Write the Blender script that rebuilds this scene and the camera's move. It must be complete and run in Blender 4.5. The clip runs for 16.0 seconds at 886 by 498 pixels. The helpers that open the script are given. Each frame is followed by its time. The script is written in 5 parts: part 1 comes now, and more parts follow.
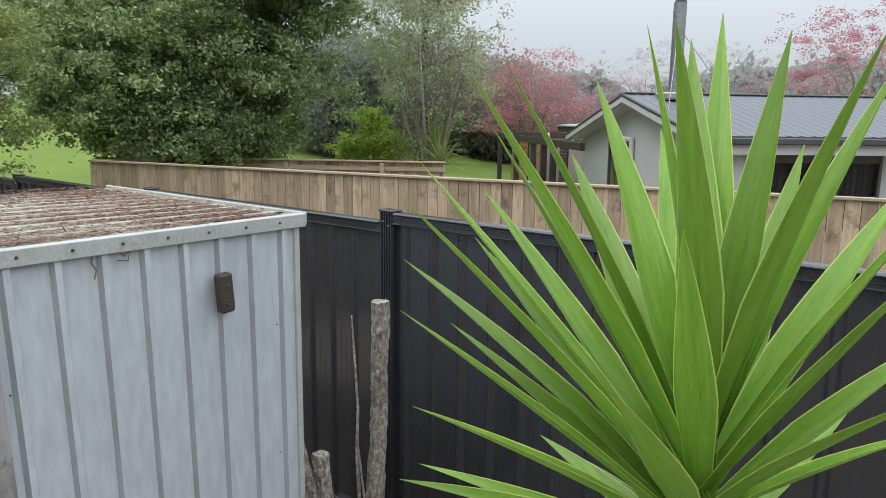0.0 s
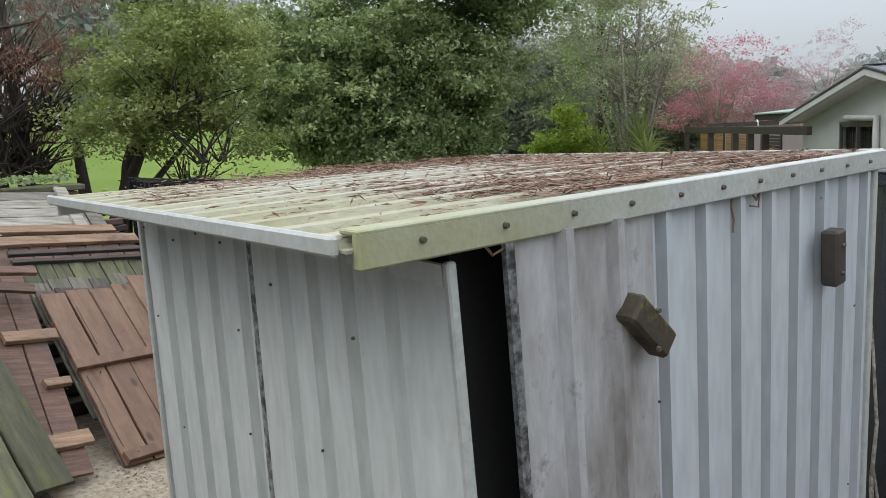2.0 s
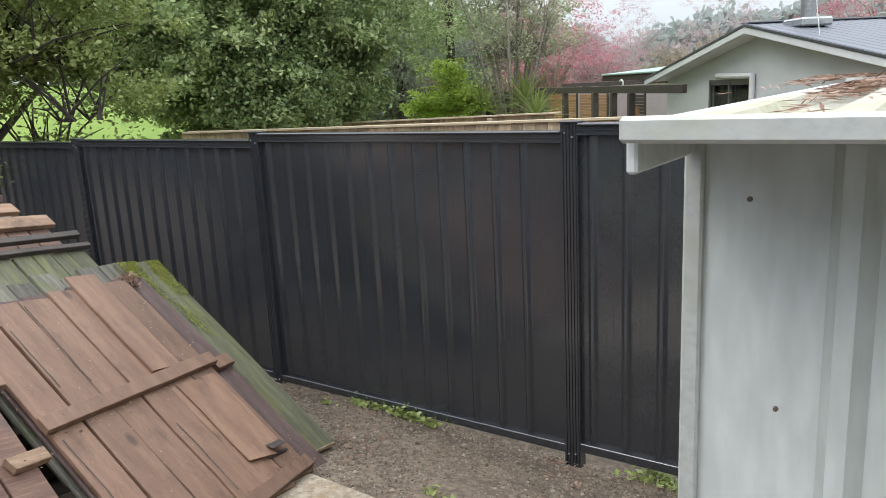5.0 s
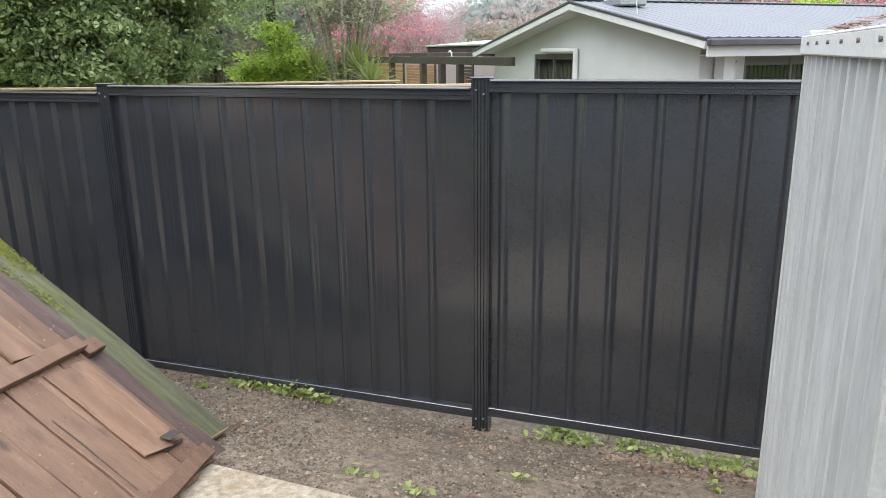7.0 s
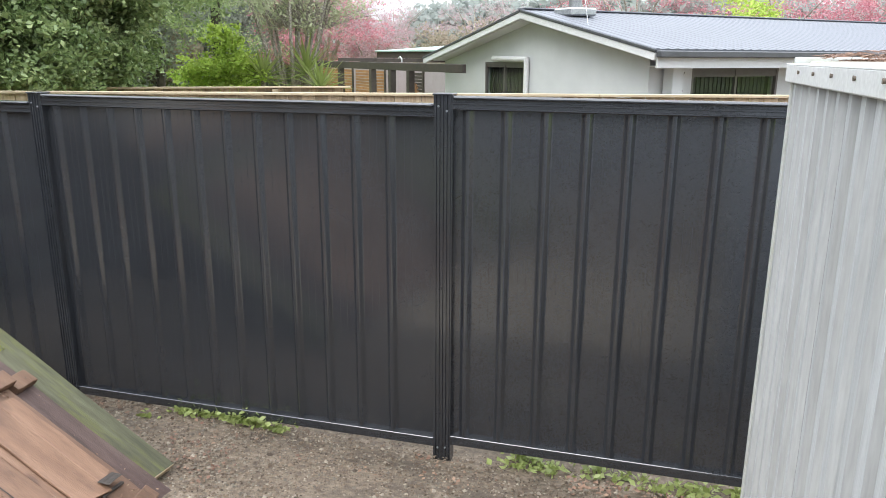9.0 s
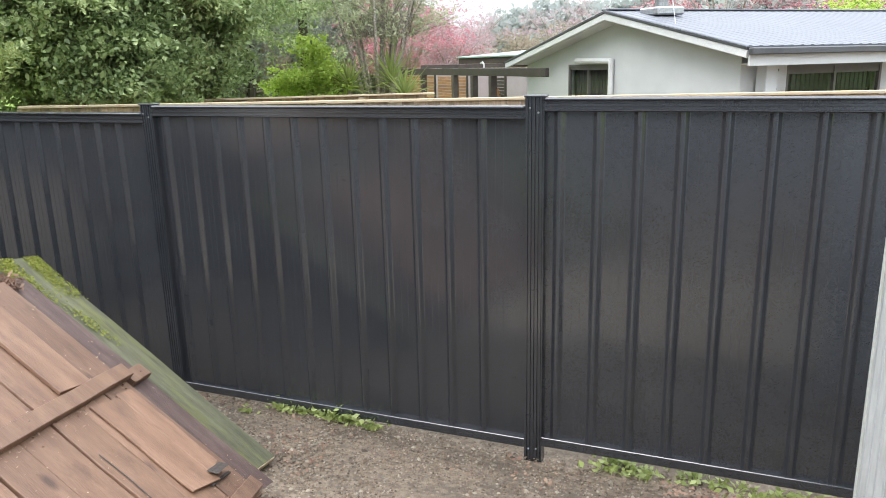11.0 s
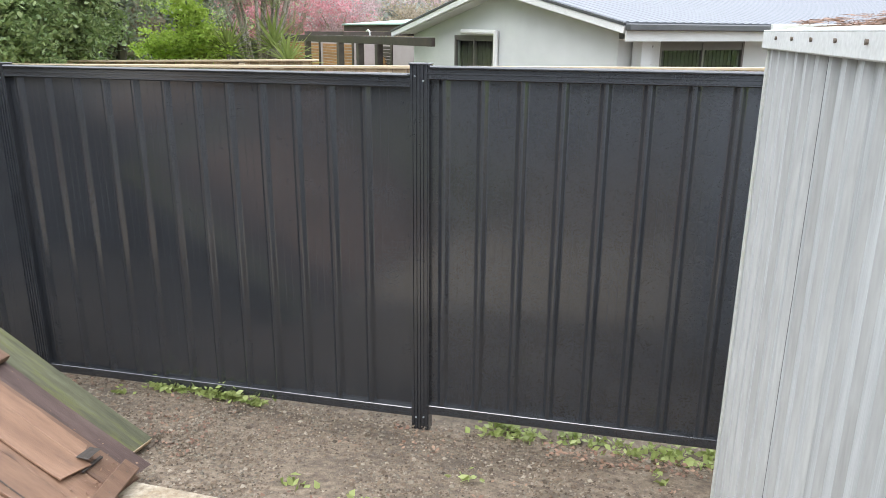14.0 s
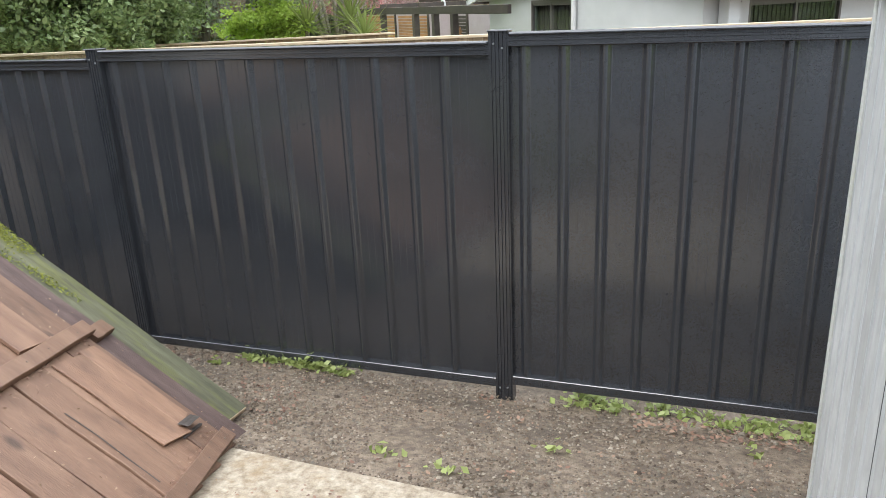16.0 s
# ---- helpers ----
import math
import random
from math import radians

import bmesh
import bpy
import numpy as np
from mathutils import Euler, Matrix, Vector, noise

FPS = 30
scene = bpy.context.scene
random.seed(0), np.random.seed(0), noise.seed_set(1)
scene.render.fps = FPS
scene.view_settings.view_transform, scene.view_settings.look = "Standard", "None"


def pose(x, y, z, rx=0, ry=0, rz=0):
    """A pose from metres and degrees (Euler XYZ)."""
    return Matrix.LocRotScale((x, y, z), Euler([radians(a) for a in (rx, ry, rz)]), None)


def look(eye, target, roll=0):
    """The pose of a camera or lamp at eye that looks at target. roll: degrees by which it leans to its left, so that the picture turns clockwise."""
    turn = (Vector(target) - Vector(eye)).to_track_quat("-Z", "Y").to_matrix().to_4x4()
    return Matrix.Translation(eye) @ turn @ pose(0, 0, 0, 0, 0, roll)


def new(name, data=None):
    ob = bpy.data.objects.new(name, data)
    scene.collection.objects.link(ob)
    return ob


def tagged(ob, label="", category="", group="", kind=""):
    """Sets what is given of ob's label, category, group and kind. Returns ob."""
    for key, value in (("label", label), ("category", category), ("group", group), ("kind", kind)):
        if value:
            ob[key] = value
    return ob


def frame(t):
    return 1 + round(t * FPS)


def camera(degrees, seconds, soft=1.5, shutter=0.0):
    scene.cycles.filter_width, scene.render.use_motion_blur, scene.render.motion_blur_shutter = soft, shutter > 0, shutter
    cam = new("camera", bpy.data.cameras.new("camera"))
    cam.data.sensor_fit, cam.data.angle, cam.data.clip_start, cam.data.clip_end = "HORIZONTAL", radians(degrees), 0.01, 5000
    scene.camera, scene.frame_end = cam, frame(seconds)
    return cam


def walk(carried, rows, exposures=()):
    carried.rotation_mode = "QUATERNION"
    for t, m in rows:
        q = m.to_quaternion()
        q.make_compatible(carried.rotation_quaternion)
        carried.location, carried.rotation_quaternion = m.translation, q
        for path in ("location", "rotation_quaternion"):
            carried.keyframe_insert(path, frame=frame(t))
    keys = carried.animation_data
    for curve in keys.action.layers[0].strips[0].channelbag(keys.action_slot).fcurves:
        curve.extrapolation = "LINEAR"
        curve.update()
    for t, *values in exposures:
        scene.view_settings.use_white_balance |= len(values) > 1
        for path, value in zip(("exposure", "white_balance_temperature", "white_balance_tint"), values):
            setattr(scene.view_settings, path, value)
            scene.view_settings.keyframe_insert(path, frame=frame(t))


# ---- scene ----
cam = camera(62.2, 16.0, 0.75)
EXPOSURE = [(0, 0.15), (1, 0.3), (1.5, 0.2), (2.0, 0.05), (3.2, 0.15), (5.5, 0.75), (8, 1.05), (12.5, 1.25), (16, 1.1)]
PATH = [
    (0, (4.988, -2.713, 2.368), (3.73, -1.197, 2.019), 0.7),
    (0.2, (4.919, -2.71, 2.348), (3.657, -1.196, 2.01), 0.5),
    (0.5, (4.66, -2.699, 2.271), (3.435, -1.15, 1.963), 0.1),
    (1, (4.432, -2.84, 2.196), (3.128, -1.347, 1.934), -0.7),
    (1.5, (4.057, -2.995, 2.158), (2.618, -1.635, 1.875), -2.3),
    (2, (3.656, -3.102, 2.124), (2.113, -1.868, 1.812), -3.1),
    (2.5, (3.244, -3.218, 2.104), (1.694, -2.005, 1.747), -3.5),
    (3, (2.935, -3.336, 2.112), (1.418, -2.102, 1.693), -3.4),
    (3.2, (2.785, -3.347, 2.076), (1.276, -2.113, 1.629), -3.3),
    (5.5, (1.446, -3.37, 2.029), (0.411, -1.718, 1.579), -2.4),
    (6, (1.275, -3.43, 1.995), (0.357, -1.725, 1.493), -1.2),
    (6.5, (1.194, -3.514, 2.011), (0.395, -1.759, 1.48), -0.3),
    (7, (1.17, -3.427, 1.971), (0.447, -1.635, 1.454), -0.7),
    (7.5, (1.123, -3.275, 1.972), (0.482, -1.444, 1.485), -0.6),
    (8, (1.046, -3.261, 2.029), (0.461, -1.413, 1.534), 0.4),
    (10.5, (1.049, -3.334, 1.996), (0.37, -1.526, 1.477), -0.7),
    (11, (1.011, -3.339, 2.007), (0.215, -1.571, 1.517), -1.4),
    (11.5, (1.009, -3.318, 2.011), (0.111, -1.589, 1.562), -1.6),
    (12, (1.01, -3.362, 2.019), (0.007, -1.686, 1.592), -1.3),
    (12.5, (0.99, -3.372, 2.022), (-0.057, -1.725, 1.584), -1.3),
    (13, (1.001, -3.351, 2.016), (0.11, -1.625, 1.537), -0.3),
    (13.5, (1.023, -3.306, 1.997), (0.375, -1.49, 1.465), 0.4),
    (14, (1.013, -3.306, 1.995), (0.508, -1.456, 1.426), 0.4),
    (14.5, (0.997, -3.287, 1.997), (0.492, -1.441, 1.418), 0.0),
    (15, (0.988, -3.314, 2.008), (0.417, -1.486, 1.432), -0.3),
    (15.5, (0.992, -3.32, 1.989), (0.37, -1.522, 1.372), -0.8),
    (16, (0.996, -3.295, 1.989), (0.293, -1.535, 1.349), -2.6),
]
walk(cam, [(t, look(eye, target, roll)) for t, eye, target, roll in PATH], EXPOSURE)

# ---- world and sun: a bright overcast sky ----
SUN_EL, SUN_AZ = 50.0, 200.0
world = bpy.data.worlds.new("overcast")
scene.world = world
world.use_nodes = True
wn, wl = world.node_tree.nodes, world.node_tree.links
wn.clear()
w_out, w_bg = wn.new("ShaderNodeOutputWorld"), wn.new("ShaderNodeBackground")
w_sky, w_mix, w_scale = wn.new("ShaderNodeTexSky"), wn.new("ShaderNodeMix"), wn.new("ShaderNodeVectorMath")
w_sky.sky_type, w_sky.sun_disc = "NISHITA", False
w_sky.sun_elevation, w_sky.sun_rotation = radians(SUN_EL), radians(SUN_AZ)
w_scale.operation = "SCALE"
w_scale.inputs["Scale"].default_value = 0.1
w_mix.data_type = "RGBA"
w_mix.inputs["Factor"].default_value = 0.88
w_co, w_sep, w_ramp = wn.new("ShaderNodeTexCoord"), wn.new("ShaderNodeSeparateXYZ"), wn.new("ShaderNodeValToRGB")
w_ramp.color_ramp.elements[0].position, w_ramp.color_ramp.elements[0].color = 0.0, (0.43, 0.465, 0.50, 1)
w_ramp.color_ramp.elements[1].position, w_ramp.color_ramp.elements[1].color = 1.0, (2.36, 2.50, 2.72, 1)
wl.new(w_co.outputs["Generated"], w_sep.inputs[0])
wl.new(w_sep.outputs["Z"], w_ramp.inputs[0])
wl.new(w_sky.outputs[0], w_scale.inputs[0])
wl.new(w_scale.outputs[0], w_mix.inputs["A"])
wl.new(w_ramp.outputs[0], w_mix.inputs["B"])
wl.new(w_mix.outputs["Result"], w_bg.inputs["Color"])
wl.new(w_bg.outputs[0], w_out.inputs["Surface"])
w_bg.inputs["Strength"].default_value = 1.0
sun_data = bpy.data.lights.new("sun", "SUN")
sun_data.energy, sun_data.angle, sun_data.color = 0.7, radians(30), (1.0, 0.96, 0.9)
sun = new("sun", sun_data)
sun.matrix_world = look((0, 0, 30), Vector((0, 0, 30)) - Vector((math.sin(radians(SUN_AZ)) * math.cos(radians(SUN_EL)), math.cos(radians(SUN_AZ)) * math.cos(radians(SUN_EL)), math.sin(radians(SUN_EL)))))


# ---- materials ----
def surface(name, stops, scale=6.0, rough=0.6, metal=0.0, bump=0.2, bump_scale=60.0, stretch=(1, 1, 1), vary=0.15, spec=0.5,
            spots=None, spot_scale=2.0, spot_at=(0.55, 0.7), rough_var=0.1, island=False, spot_stretch=None, knots=None):
    """stops: two to four colours of a noise ramp. spots: a colour that breaks through in patches. vary: lightness change from piece to piece."""
    m = bpy.data.materials.new(name)
    m.use_nodes = True
    n, l = m.node_tree.nodes, m.node_tree.links
    p = n["Principled BSDF"]
    co, mp, info = n.new("ShaderNodeTexCoord"), n.new("ShaderNodeMapping"), n.new("ShaderNodeObjectInfo")
    mp.inputs["Scale"].default_value = stretch
    add = n.new("ShaderNodeVectorMath")
    add.operation = "MULTIPLY_ADD"
    add.inputs[1].default_value = (1, 1, 1)
    shift = n.new("ShaderNodeMath")
    shift.operation = "MULTIPLY"
    shift.inputs[1].default_value = 40.0
    l.new(info.outputs["Random"], shift.inputs[0])
    l.new(co.outputs["Object"], add.inputs[0])
    l.new(shift.outputs[0], add.inputs[2])
    l.new(add.outputs[0], mp.inputs[0])
    big, fine = n.new("ShaderNodeTexNoise"), n.new("ShaderNodeTexNoise")
    big.inputs["Scale"].default_value, big.inputs["Detail"].default_value, big.inputs["Roughness"].default_value = scale, 6, 0.65
    fine.inputs["Scale"].default_value, fine.inputs["Detail"].default_value = bump_scale, 4
    l.new(mp.outputs[0], big.inputs["Vector"])
    l.new(mp.outputs[0], fine.inputs["Vector"])
    ramp = n.new("ShaderNodeValToRGB")
    e = ramp.color_ramp.elements
    while len(e) < len(stops):
        e.new(0.5)
    for i, c in enumerate(stops):
        e[i].position, e[i].color = 0.28 + 0.44 * i / (len(stops) - 1), (*c, 1)
    l.new(big.outputs["Fac"], ramp.inputs[0])
    col = ramp.outputs[0]
    if spots:
        patch, cut, mix = n.new("ShaderNodeTexNoise"), n.new("ShaderNodeMapRange"), n.new("ShaderNodeMix")
        patch.inputs["Scale"].default_value, patch.inputs["Detail"].default_value, patch.inputs["Roughness"].default_value = spot_scale, 8, 0.7
        if spot_stretch:
            sm = n.new("ShaderNodeMapping")
            sm.inputs["Scale"].default_value = spot_stretch
            l.new(add.outputs[0], sm.inputs[0])
            l.new(sm.outputs[0], patch.inputs["Vector"])
        else:
            l.new(add.outputs[0], patch.inputs["Vector"])
        cut.inputs["From Min"].default_value, cut.inputs["From Max"].default_value = spot_at
        l.new(patch.outputs["Fac"], cut.inputs["Value"])
        mix.data_type = "RGBA"
        l.new(cut.outputs[0], mix.inputs["Factor"])
        l.new(col, mix.inputs["A"])
        mix.inputs["B"].default_value = (*spots, 1)
        col = mix.outputs["Result"]
    if knots:
        km, cell, kc, kmix = n.new("ShaderNodeMapping"), n.new("ShaderNodeTexVoronoi"), n.new("ShaderNodeMapRange"), n.new("ShaderNodeMix")
        km.inputs["Scale"].default_value = (5.0, 2.4, 0.5)
        cell.inputs["Scale"].default_value = 1.0
        l.new(add.outputs[0], km.inputs[0])
        l.new(km.outputs[0], cell.inputs["Vector"])
        kc.inputs["From Min"].default_value, kc.inputs["From Max"].default_value = 0.05, 0.13
        kc.inputs["To Min"].default_value, kc.inputs["To Max"].default_value = 0.85, 0.0
        l.new(cell.outputs["Distance"], kc.inputs["Value"])
        kmix.data_type = "RGBA"
        l.new(kc.outputs[0], kmix.inputs["Factor"])
        l.new(col, kmix.inputs["A"])
        kmix.inputs["B"].default_value = (*knots, 1)
        col = kmix.outputs["Result"]
    grain, hsv, val = n.new("ShaderNodeMapRange"), n.new("ShaderNodeHueSaturation"), n.new("ShaderNodeMath")
    grain.inputs["To Min"].default_value, grain.inputs["To Max"].default_value = 1 - vary, 1 + vary
    if island:
        geo = n.new("ShaderNodeNewGeometry")
        l.new(geo.outputs["Random Per Island"], grain.inputs["Value"])
    else:
        l.new(info.outputs["Random"], grain.inputs["Value"])
    tiny = n.new("ShaderNodeMapRange")
    tiny.inputs["From Min"].default_value, tiny.inputs["From Max"].default_value = 0.25, 0.75
    tiny.inputs["To Min"].default_value, tiny.inputs["To Max"].default_value = 0.88, 1.12
    l.new(fine.outputs["Fac"], tiny.inputs["Value"])
    val.operation = "MULTIPLY"
    l.new(grain.outputs[0], val.inputs[0])
    l.new(tiny.outputs[0], val.inputs[1])
    l.new(col, hsv.inputs["Color"])
    l.new(val.outputs[0], hsv.inputs["Value"])
    l.new(hsv.outputs[0], p.inputs["Base Color"])
    rr = n.new("ShaderNodeMapRange")
    rr.inputs["To Min"].default_value, rr.inputs["To Max"].default_value = max(0.02, rough - rough_var), min(1, rough + rough_var)
    l.new(big.outputs["Fac"], rr.inputs["Value"])
    l.new(rr.outputs[0], p.inputs["Roughness"])
    p.inputs["Metallic"].default_value = metal
    p.inputs["Specular IOR Level"].default_value = spec
    if bump:
        b = n.new("ShaderNodeBump")
        b.inputs["Strength"].default_value, b.inputs["Distance"].default_value = bump, 0.01
        l.new(fine.outputs["Fac"], b.inputs["Height"])
        l.new(b.outputs[0], p.inputs["Normal"])
    return m


def leaf_material(name, stops, rough=0.5, through_light=0.35, vary=0.25):
    m = bpy.data.materials.new(name)
    m.use_nodes = True
    n, l = m.node_tree.nodes, m.node_tree.links
    p, out = n["Principled BSDF"], n["Material Output"]
    geo, ramp, co, big, mixv = (n.new("ShaderNodeNewGeometry"), n.new("ShaderNodeValToRGB"), n.new("ShaderNodeTexCoord"),
                                n.new("ShaderNodeTexNoise"), n.new("ShaderNodeMath"))
    e = ramp.color_ramp.elements
    while len(e) < len(stops):
        e.new(0.5)
    for i, c in enumerate(stops):
        e[i].position, e[i].color = i / (len(stops) - 1), (*c, 1)
    big.inputs["Scale"].default_value, big.inputs["Detail"].default_value = 0.9, 3
    l.new(co.outputs["Object"], big.inputs["Vector"])
    mixv.operation = "MULTIPLY_ADD"
    mixv.inputs[1].default_value = 0.55
    sub = n.new("ShaderNodeMath")
    sub.operation = "MULTIPLY_ADD"
    sub.inputs[1].default_value, sub.inputs[2].default_value = 1.1, -0.3
    l.new(big.outputs["Fac"], sub.inputs[0])
    l.new(geo.outputs["Random Per Island"], mixv.inputs[0])
    l.new(sub.outputs[0], mixv.inputs[2])
    l.new(mixv.outputs[0], ramp.inputs[0])
    l.new(ramp.outputs[0], p.inputs["Base Color"])
    p.inputs["Roughness"].default_value = rough
    tr, mix = n.new("ShaderNodeBsdfTranslucent"), n.new("ShaderNodeMixShader")
    l.new(ramp.outputs[0], tr.inputs["Color"])
    mix.inputs[0].default_value = through_light
    l.new(p.outputs[0], mix.inputs[1])
    l.new(tr.outputs[0], mix.inputs[2])
    l.new(mix.outputs[0], out.inputs["Surface"])
    return m


BLACK_STEEL = surface("black_coated_steel", [(0.0235, 0.0255, 0.0295), (0.029, 0.0315, 0.036)], 3, 0.17, 0.0, 0.02, 180, vary=0.06, spec=1.0, rough_var=0.04)
SHED_STEEL = surface("pale_painted_steel", [(0.48, 0.515, 0.55), (0.52, 0.555, 0.585), (0.55, 0.58, 0.605)], 1.6, 0.42, 0.0, 0.03, 40, (1, 1, 0.25), 0.03,
                     spots=(0.40, 0.43, 0.44), spot_scale=9, spot_at=(0.66, 0.9))
# Front rib sides: missing rib shade put into the colour, over some grime.
RIB_SHADE_GRIME = surface("shaded_grimy_rib_flank", [(0.31, 0.335, 0.345), (0.41, 0.44, 0.455)], 3, 0.6, 0.0, 0.05, 60, (1, 1, 0.2), 0.05)
SHED_DIRTY = surface("mildewed_painted_steel", [(0.18, 0.16, 0.15), (0.31, 0.295, 0.285), (0.40, 0.395, 0.395), (0.50, 0.51, 0.515)], 9, 0.6, 0.0, 0.12, 70, (1, 1, 0.3), 0.05,
                     spots=(0.14, 0.115, 0.10), spot_scale=16, spot_at=(0.56, 0.74))
SHED_MOSS = surface("lichen_covered_steel", [(0.29, 0.272, 0.19), (0.37, 0.357, 0.275), (0.44, 0.43, 0.365), (0.32, 0.305, 0.19)], 4, 0.75, 0.0, 0.4, 90, (1, 0.4, 1), 0.05,
                    spots=(0.52, 0.52, 0.47), spot_scale=7, spot_at=(0.52, 0.72))
SHED_TRIM = surface("weathered_white_trim", [(0.39, 0.40, 0.375), (0.50, 0.51, 0.49)], 5, 0.5, 0.0, 0.08, 80, vary=0.05, spots=(0.30, 0.30, 0.20), spot_scale=5, spot_at=(0.52, 0.72))
BACK_TRIM = surface("clean_white_trim", [(0.55, 0.56, 0.555), (0.63, 0.64, 0.635)], 5, 0.45, 0.0, 0.05, 80, vary=0.03, spots=(0.42, 0.42, 0.36), spot_scale=7, spot_at=(0.6, 0.8))
MOSSY_TRIM = surface("moss_stained_trim", [(0.41, 0.42, 0.40), (0.52, 0.53, 0.51)], 5, 0.55, 0.0, 0.15, 80, vary=0.05, spots=(0.30, 0.30, 0.20), spot_scale=6, spot_at=(0.54, 0.74))
SHED_SIDE = surface("green_grey_aged_paint", [(0.50, 0.535, 0.51), (0.56, 0.59, 0.565), (0.60, 0.625, 0.60)], 2.2, 0.45, 0.0, 0.05, 40, (1, 1, 0.25), 0.03, spots=(0.42, 0.43, 0.36), spot_scale=6, spot_at=(0.6, 0.85))
# Same shed paint toned down for the back wall's shade, plus dirt streaks.
SHED_BACK_SHADED = surface("shaded_streaked_steel", [(0.30, 0.31, 0.31), (0.42, 0.435, 0.44), (0.50, 0.515, 0.52)], 2.5, 0.55, 0.0, 0.10, 60, (6, 6, 0.3), 0.04, spots=(0.24, 0.235, 0.22), spot_scale=7, spot_at=(0.56, 0.85), spot_stretch=(3, 3, 0.5))
# Corrugation sides darkened for shade the soft sky leaves out, with streaks.
BACK_SHADE_STREAKS = surface("shaded_streaked_flank", [(0.28, 0.285, 0.28), (0.41, 0.42, 0.42)], 3, 0.6, 0.0, 0.08, 60, (2, 2, 0.2), 0.05)
# Near-wall rib sides: shade painted in along with grime.
SIDE_SHADE_GRIME = surface("shaded_grimy_side_rib", [(0.43, 0.46, 0.43), (0.49, 0.52, 0.49)], 3, 0.6, 0.0, 0.05, 60, (1, 1, 0.2), 0.05)
MOSSY_BLOCK = surface("mossy_dark_wood", [(0.035, 0.028, 0.02), (0.085, 0.065, 0.04)], 10, 0.8, 0.0, 0.4, 60, (1, 1, 1), 0.1, spots=(0.22, 0.21, 0.05), spot_scale=12, spot_at=(0.55, 0.68))
DARK_SHADE_LAP = surface("dark_shade_and_lap", [(0.02, 0.02, 0.02), (0.03, 0.03, 0.03)], 3, 0.9)
SCREW = surface("rusty_screw", [(0.10, 0.07, 0.05), (0.2, 0.17, 0.14)], 40, 0.5, 0.5)
GALV = surface("galvanised_steel", [(0.25, 0.26, 0.27), (0.42, 0.43, 0.44)], 18, 0.4, 0.7, 0.1)
GALV_WORN = surface("blotched_galvanised_steel", [(0.02, 0.02, 0.02), (0.09, 0.09, 0.088), (0.30, 0.31, 0.31), (0.46, 0.47, 0.47)], 55, 0.5, 0.4, 0.1)
WOOD_NEW = surface("new_fence_timber", [(0.26, 0.19, 0.115), (0.40, 0.305, 0.20), (0.50, 0.40, 0.28)], 5, 0.75, 0.0, 0.25, 50, (6, 6, 0.5), 0.28, spots=(0.15, 0.11, 0.07), spot_scale=3)
WOOD_CAP = surface("new_capping_timber", [(0.36, 0.28, 0.18), (0.48, 0.40, 0.28)], 5, 0.75, 0.0, 0.2, 50, (0.5, 6, 6), 0.12)
WOOD_BROWN = surface("brown_stained_timber", [(0.115, 0.062, 0.038), (0.165, 0.093, 0.058), (0.22, 0.132, 0.085)], 3, 0.6, 0.0, 0.35, 45, (5, 0.7, 3), 0.24, spots=(0.062, 0.036, 0.024), spot_scale=4, spot_at=(0.56, 0.80), spot_stretch=(2, 0.8, 1), knots=(0.045, 0.026, 0.018))
WOOD_RED = surface("reddish_worn_timber", [(0.07, 0.037, 0.027), (0.14, 0.076, 0.052), (0.24, 0.14, 0.09)], 5, 0.65, 0.0, 0.35, 45, (0.6, 7, 3), 0.25, spots=(0.08, 0.06, 0.05), spot_scale=5)
WOOD_GREEN = surface("algae_covered_timber", [(0.04, 0.041, 0.024), (0.088, 0.088, 0.050), (0.145, 0.142, 0.085)], 4, 0.8, 0.0, 0.4, 50, (5, 0.6, 3), 0.3, spots=(0.15, 0.155, 0.03), spot_scale=3.2, spot_at=(0.50, 0.80), spot_stretch=(4, 0.8, 1), knots=(0.04, 0.035, 0.025))
WOOD_GREY = surface("silvered_timber", [(0.12, 0.105, 0.085), (0.245, 0.225, 0.19), (0.38, 0.355, 0.31)], 5, 0.8, 0.0, 0.35, 45, (0.6, 7, 3), 0.3, spots=(0.16, 0.12, 0.08), spot_scale=6, spot_at=(0.54, 0.7))
WOOD_OLD = surface("grey_brown_rotten_timber", [(0.05, 0.044, 0.034), (0.12, 0.11, 0.085), (0.20, 0.19, 0.155)], 5, 0.8, 0.0, 0.4, 45, (7, 0.6, 3), 0.3, spots=(0.10, 0.13, 0.03), spot_scale=4)
WOOD_ROT = surface("damp_purple_brown_timber", [(0.045, 0.028, 0.024), (0.085, 0.053, 0.045), (0.125, 0.085, 0.07)], 5, 0.7, 0.0, 0.5, 50, (5, 0.8, 3), 0.3, spots=(0.30, 0.26, 0.24), spot_scale=9, spot_at=(0.70, 0.76))
WOOD_TAN = surface("pale_brown_worn_timber", [(0.15, 0.09, 0.055), (0.25, 0.155, 0.095), (0.36, 0.25, 0.165)], 5, 0.7, 0.0, 0.35, 45, (0.6, 7, 3), 0.2, spots=(0.10, 0.06, 0.04), spot_scale=5)
WOOD_DARK = surface("dark_damp_timber", [(0.03, 0.024, 0.02), (0.07, 0.055, 0.045)], 5, 0.7, 0.0, 0.3, 45, (1, 1, 1), 0.25)
BARK = surface("flaking_bark", [(0.07, 0.055, 0.045), (0.30, 0.265, 0.22), (0.60, 0.57, 0.51)], 45, 0.9, 0.0, 1.0, 90, (1, 1, 0.75), 0.15, spots=(0.20, 0.09, 0.045), spot_scale=7, spot_at=(0.58, 0.7))
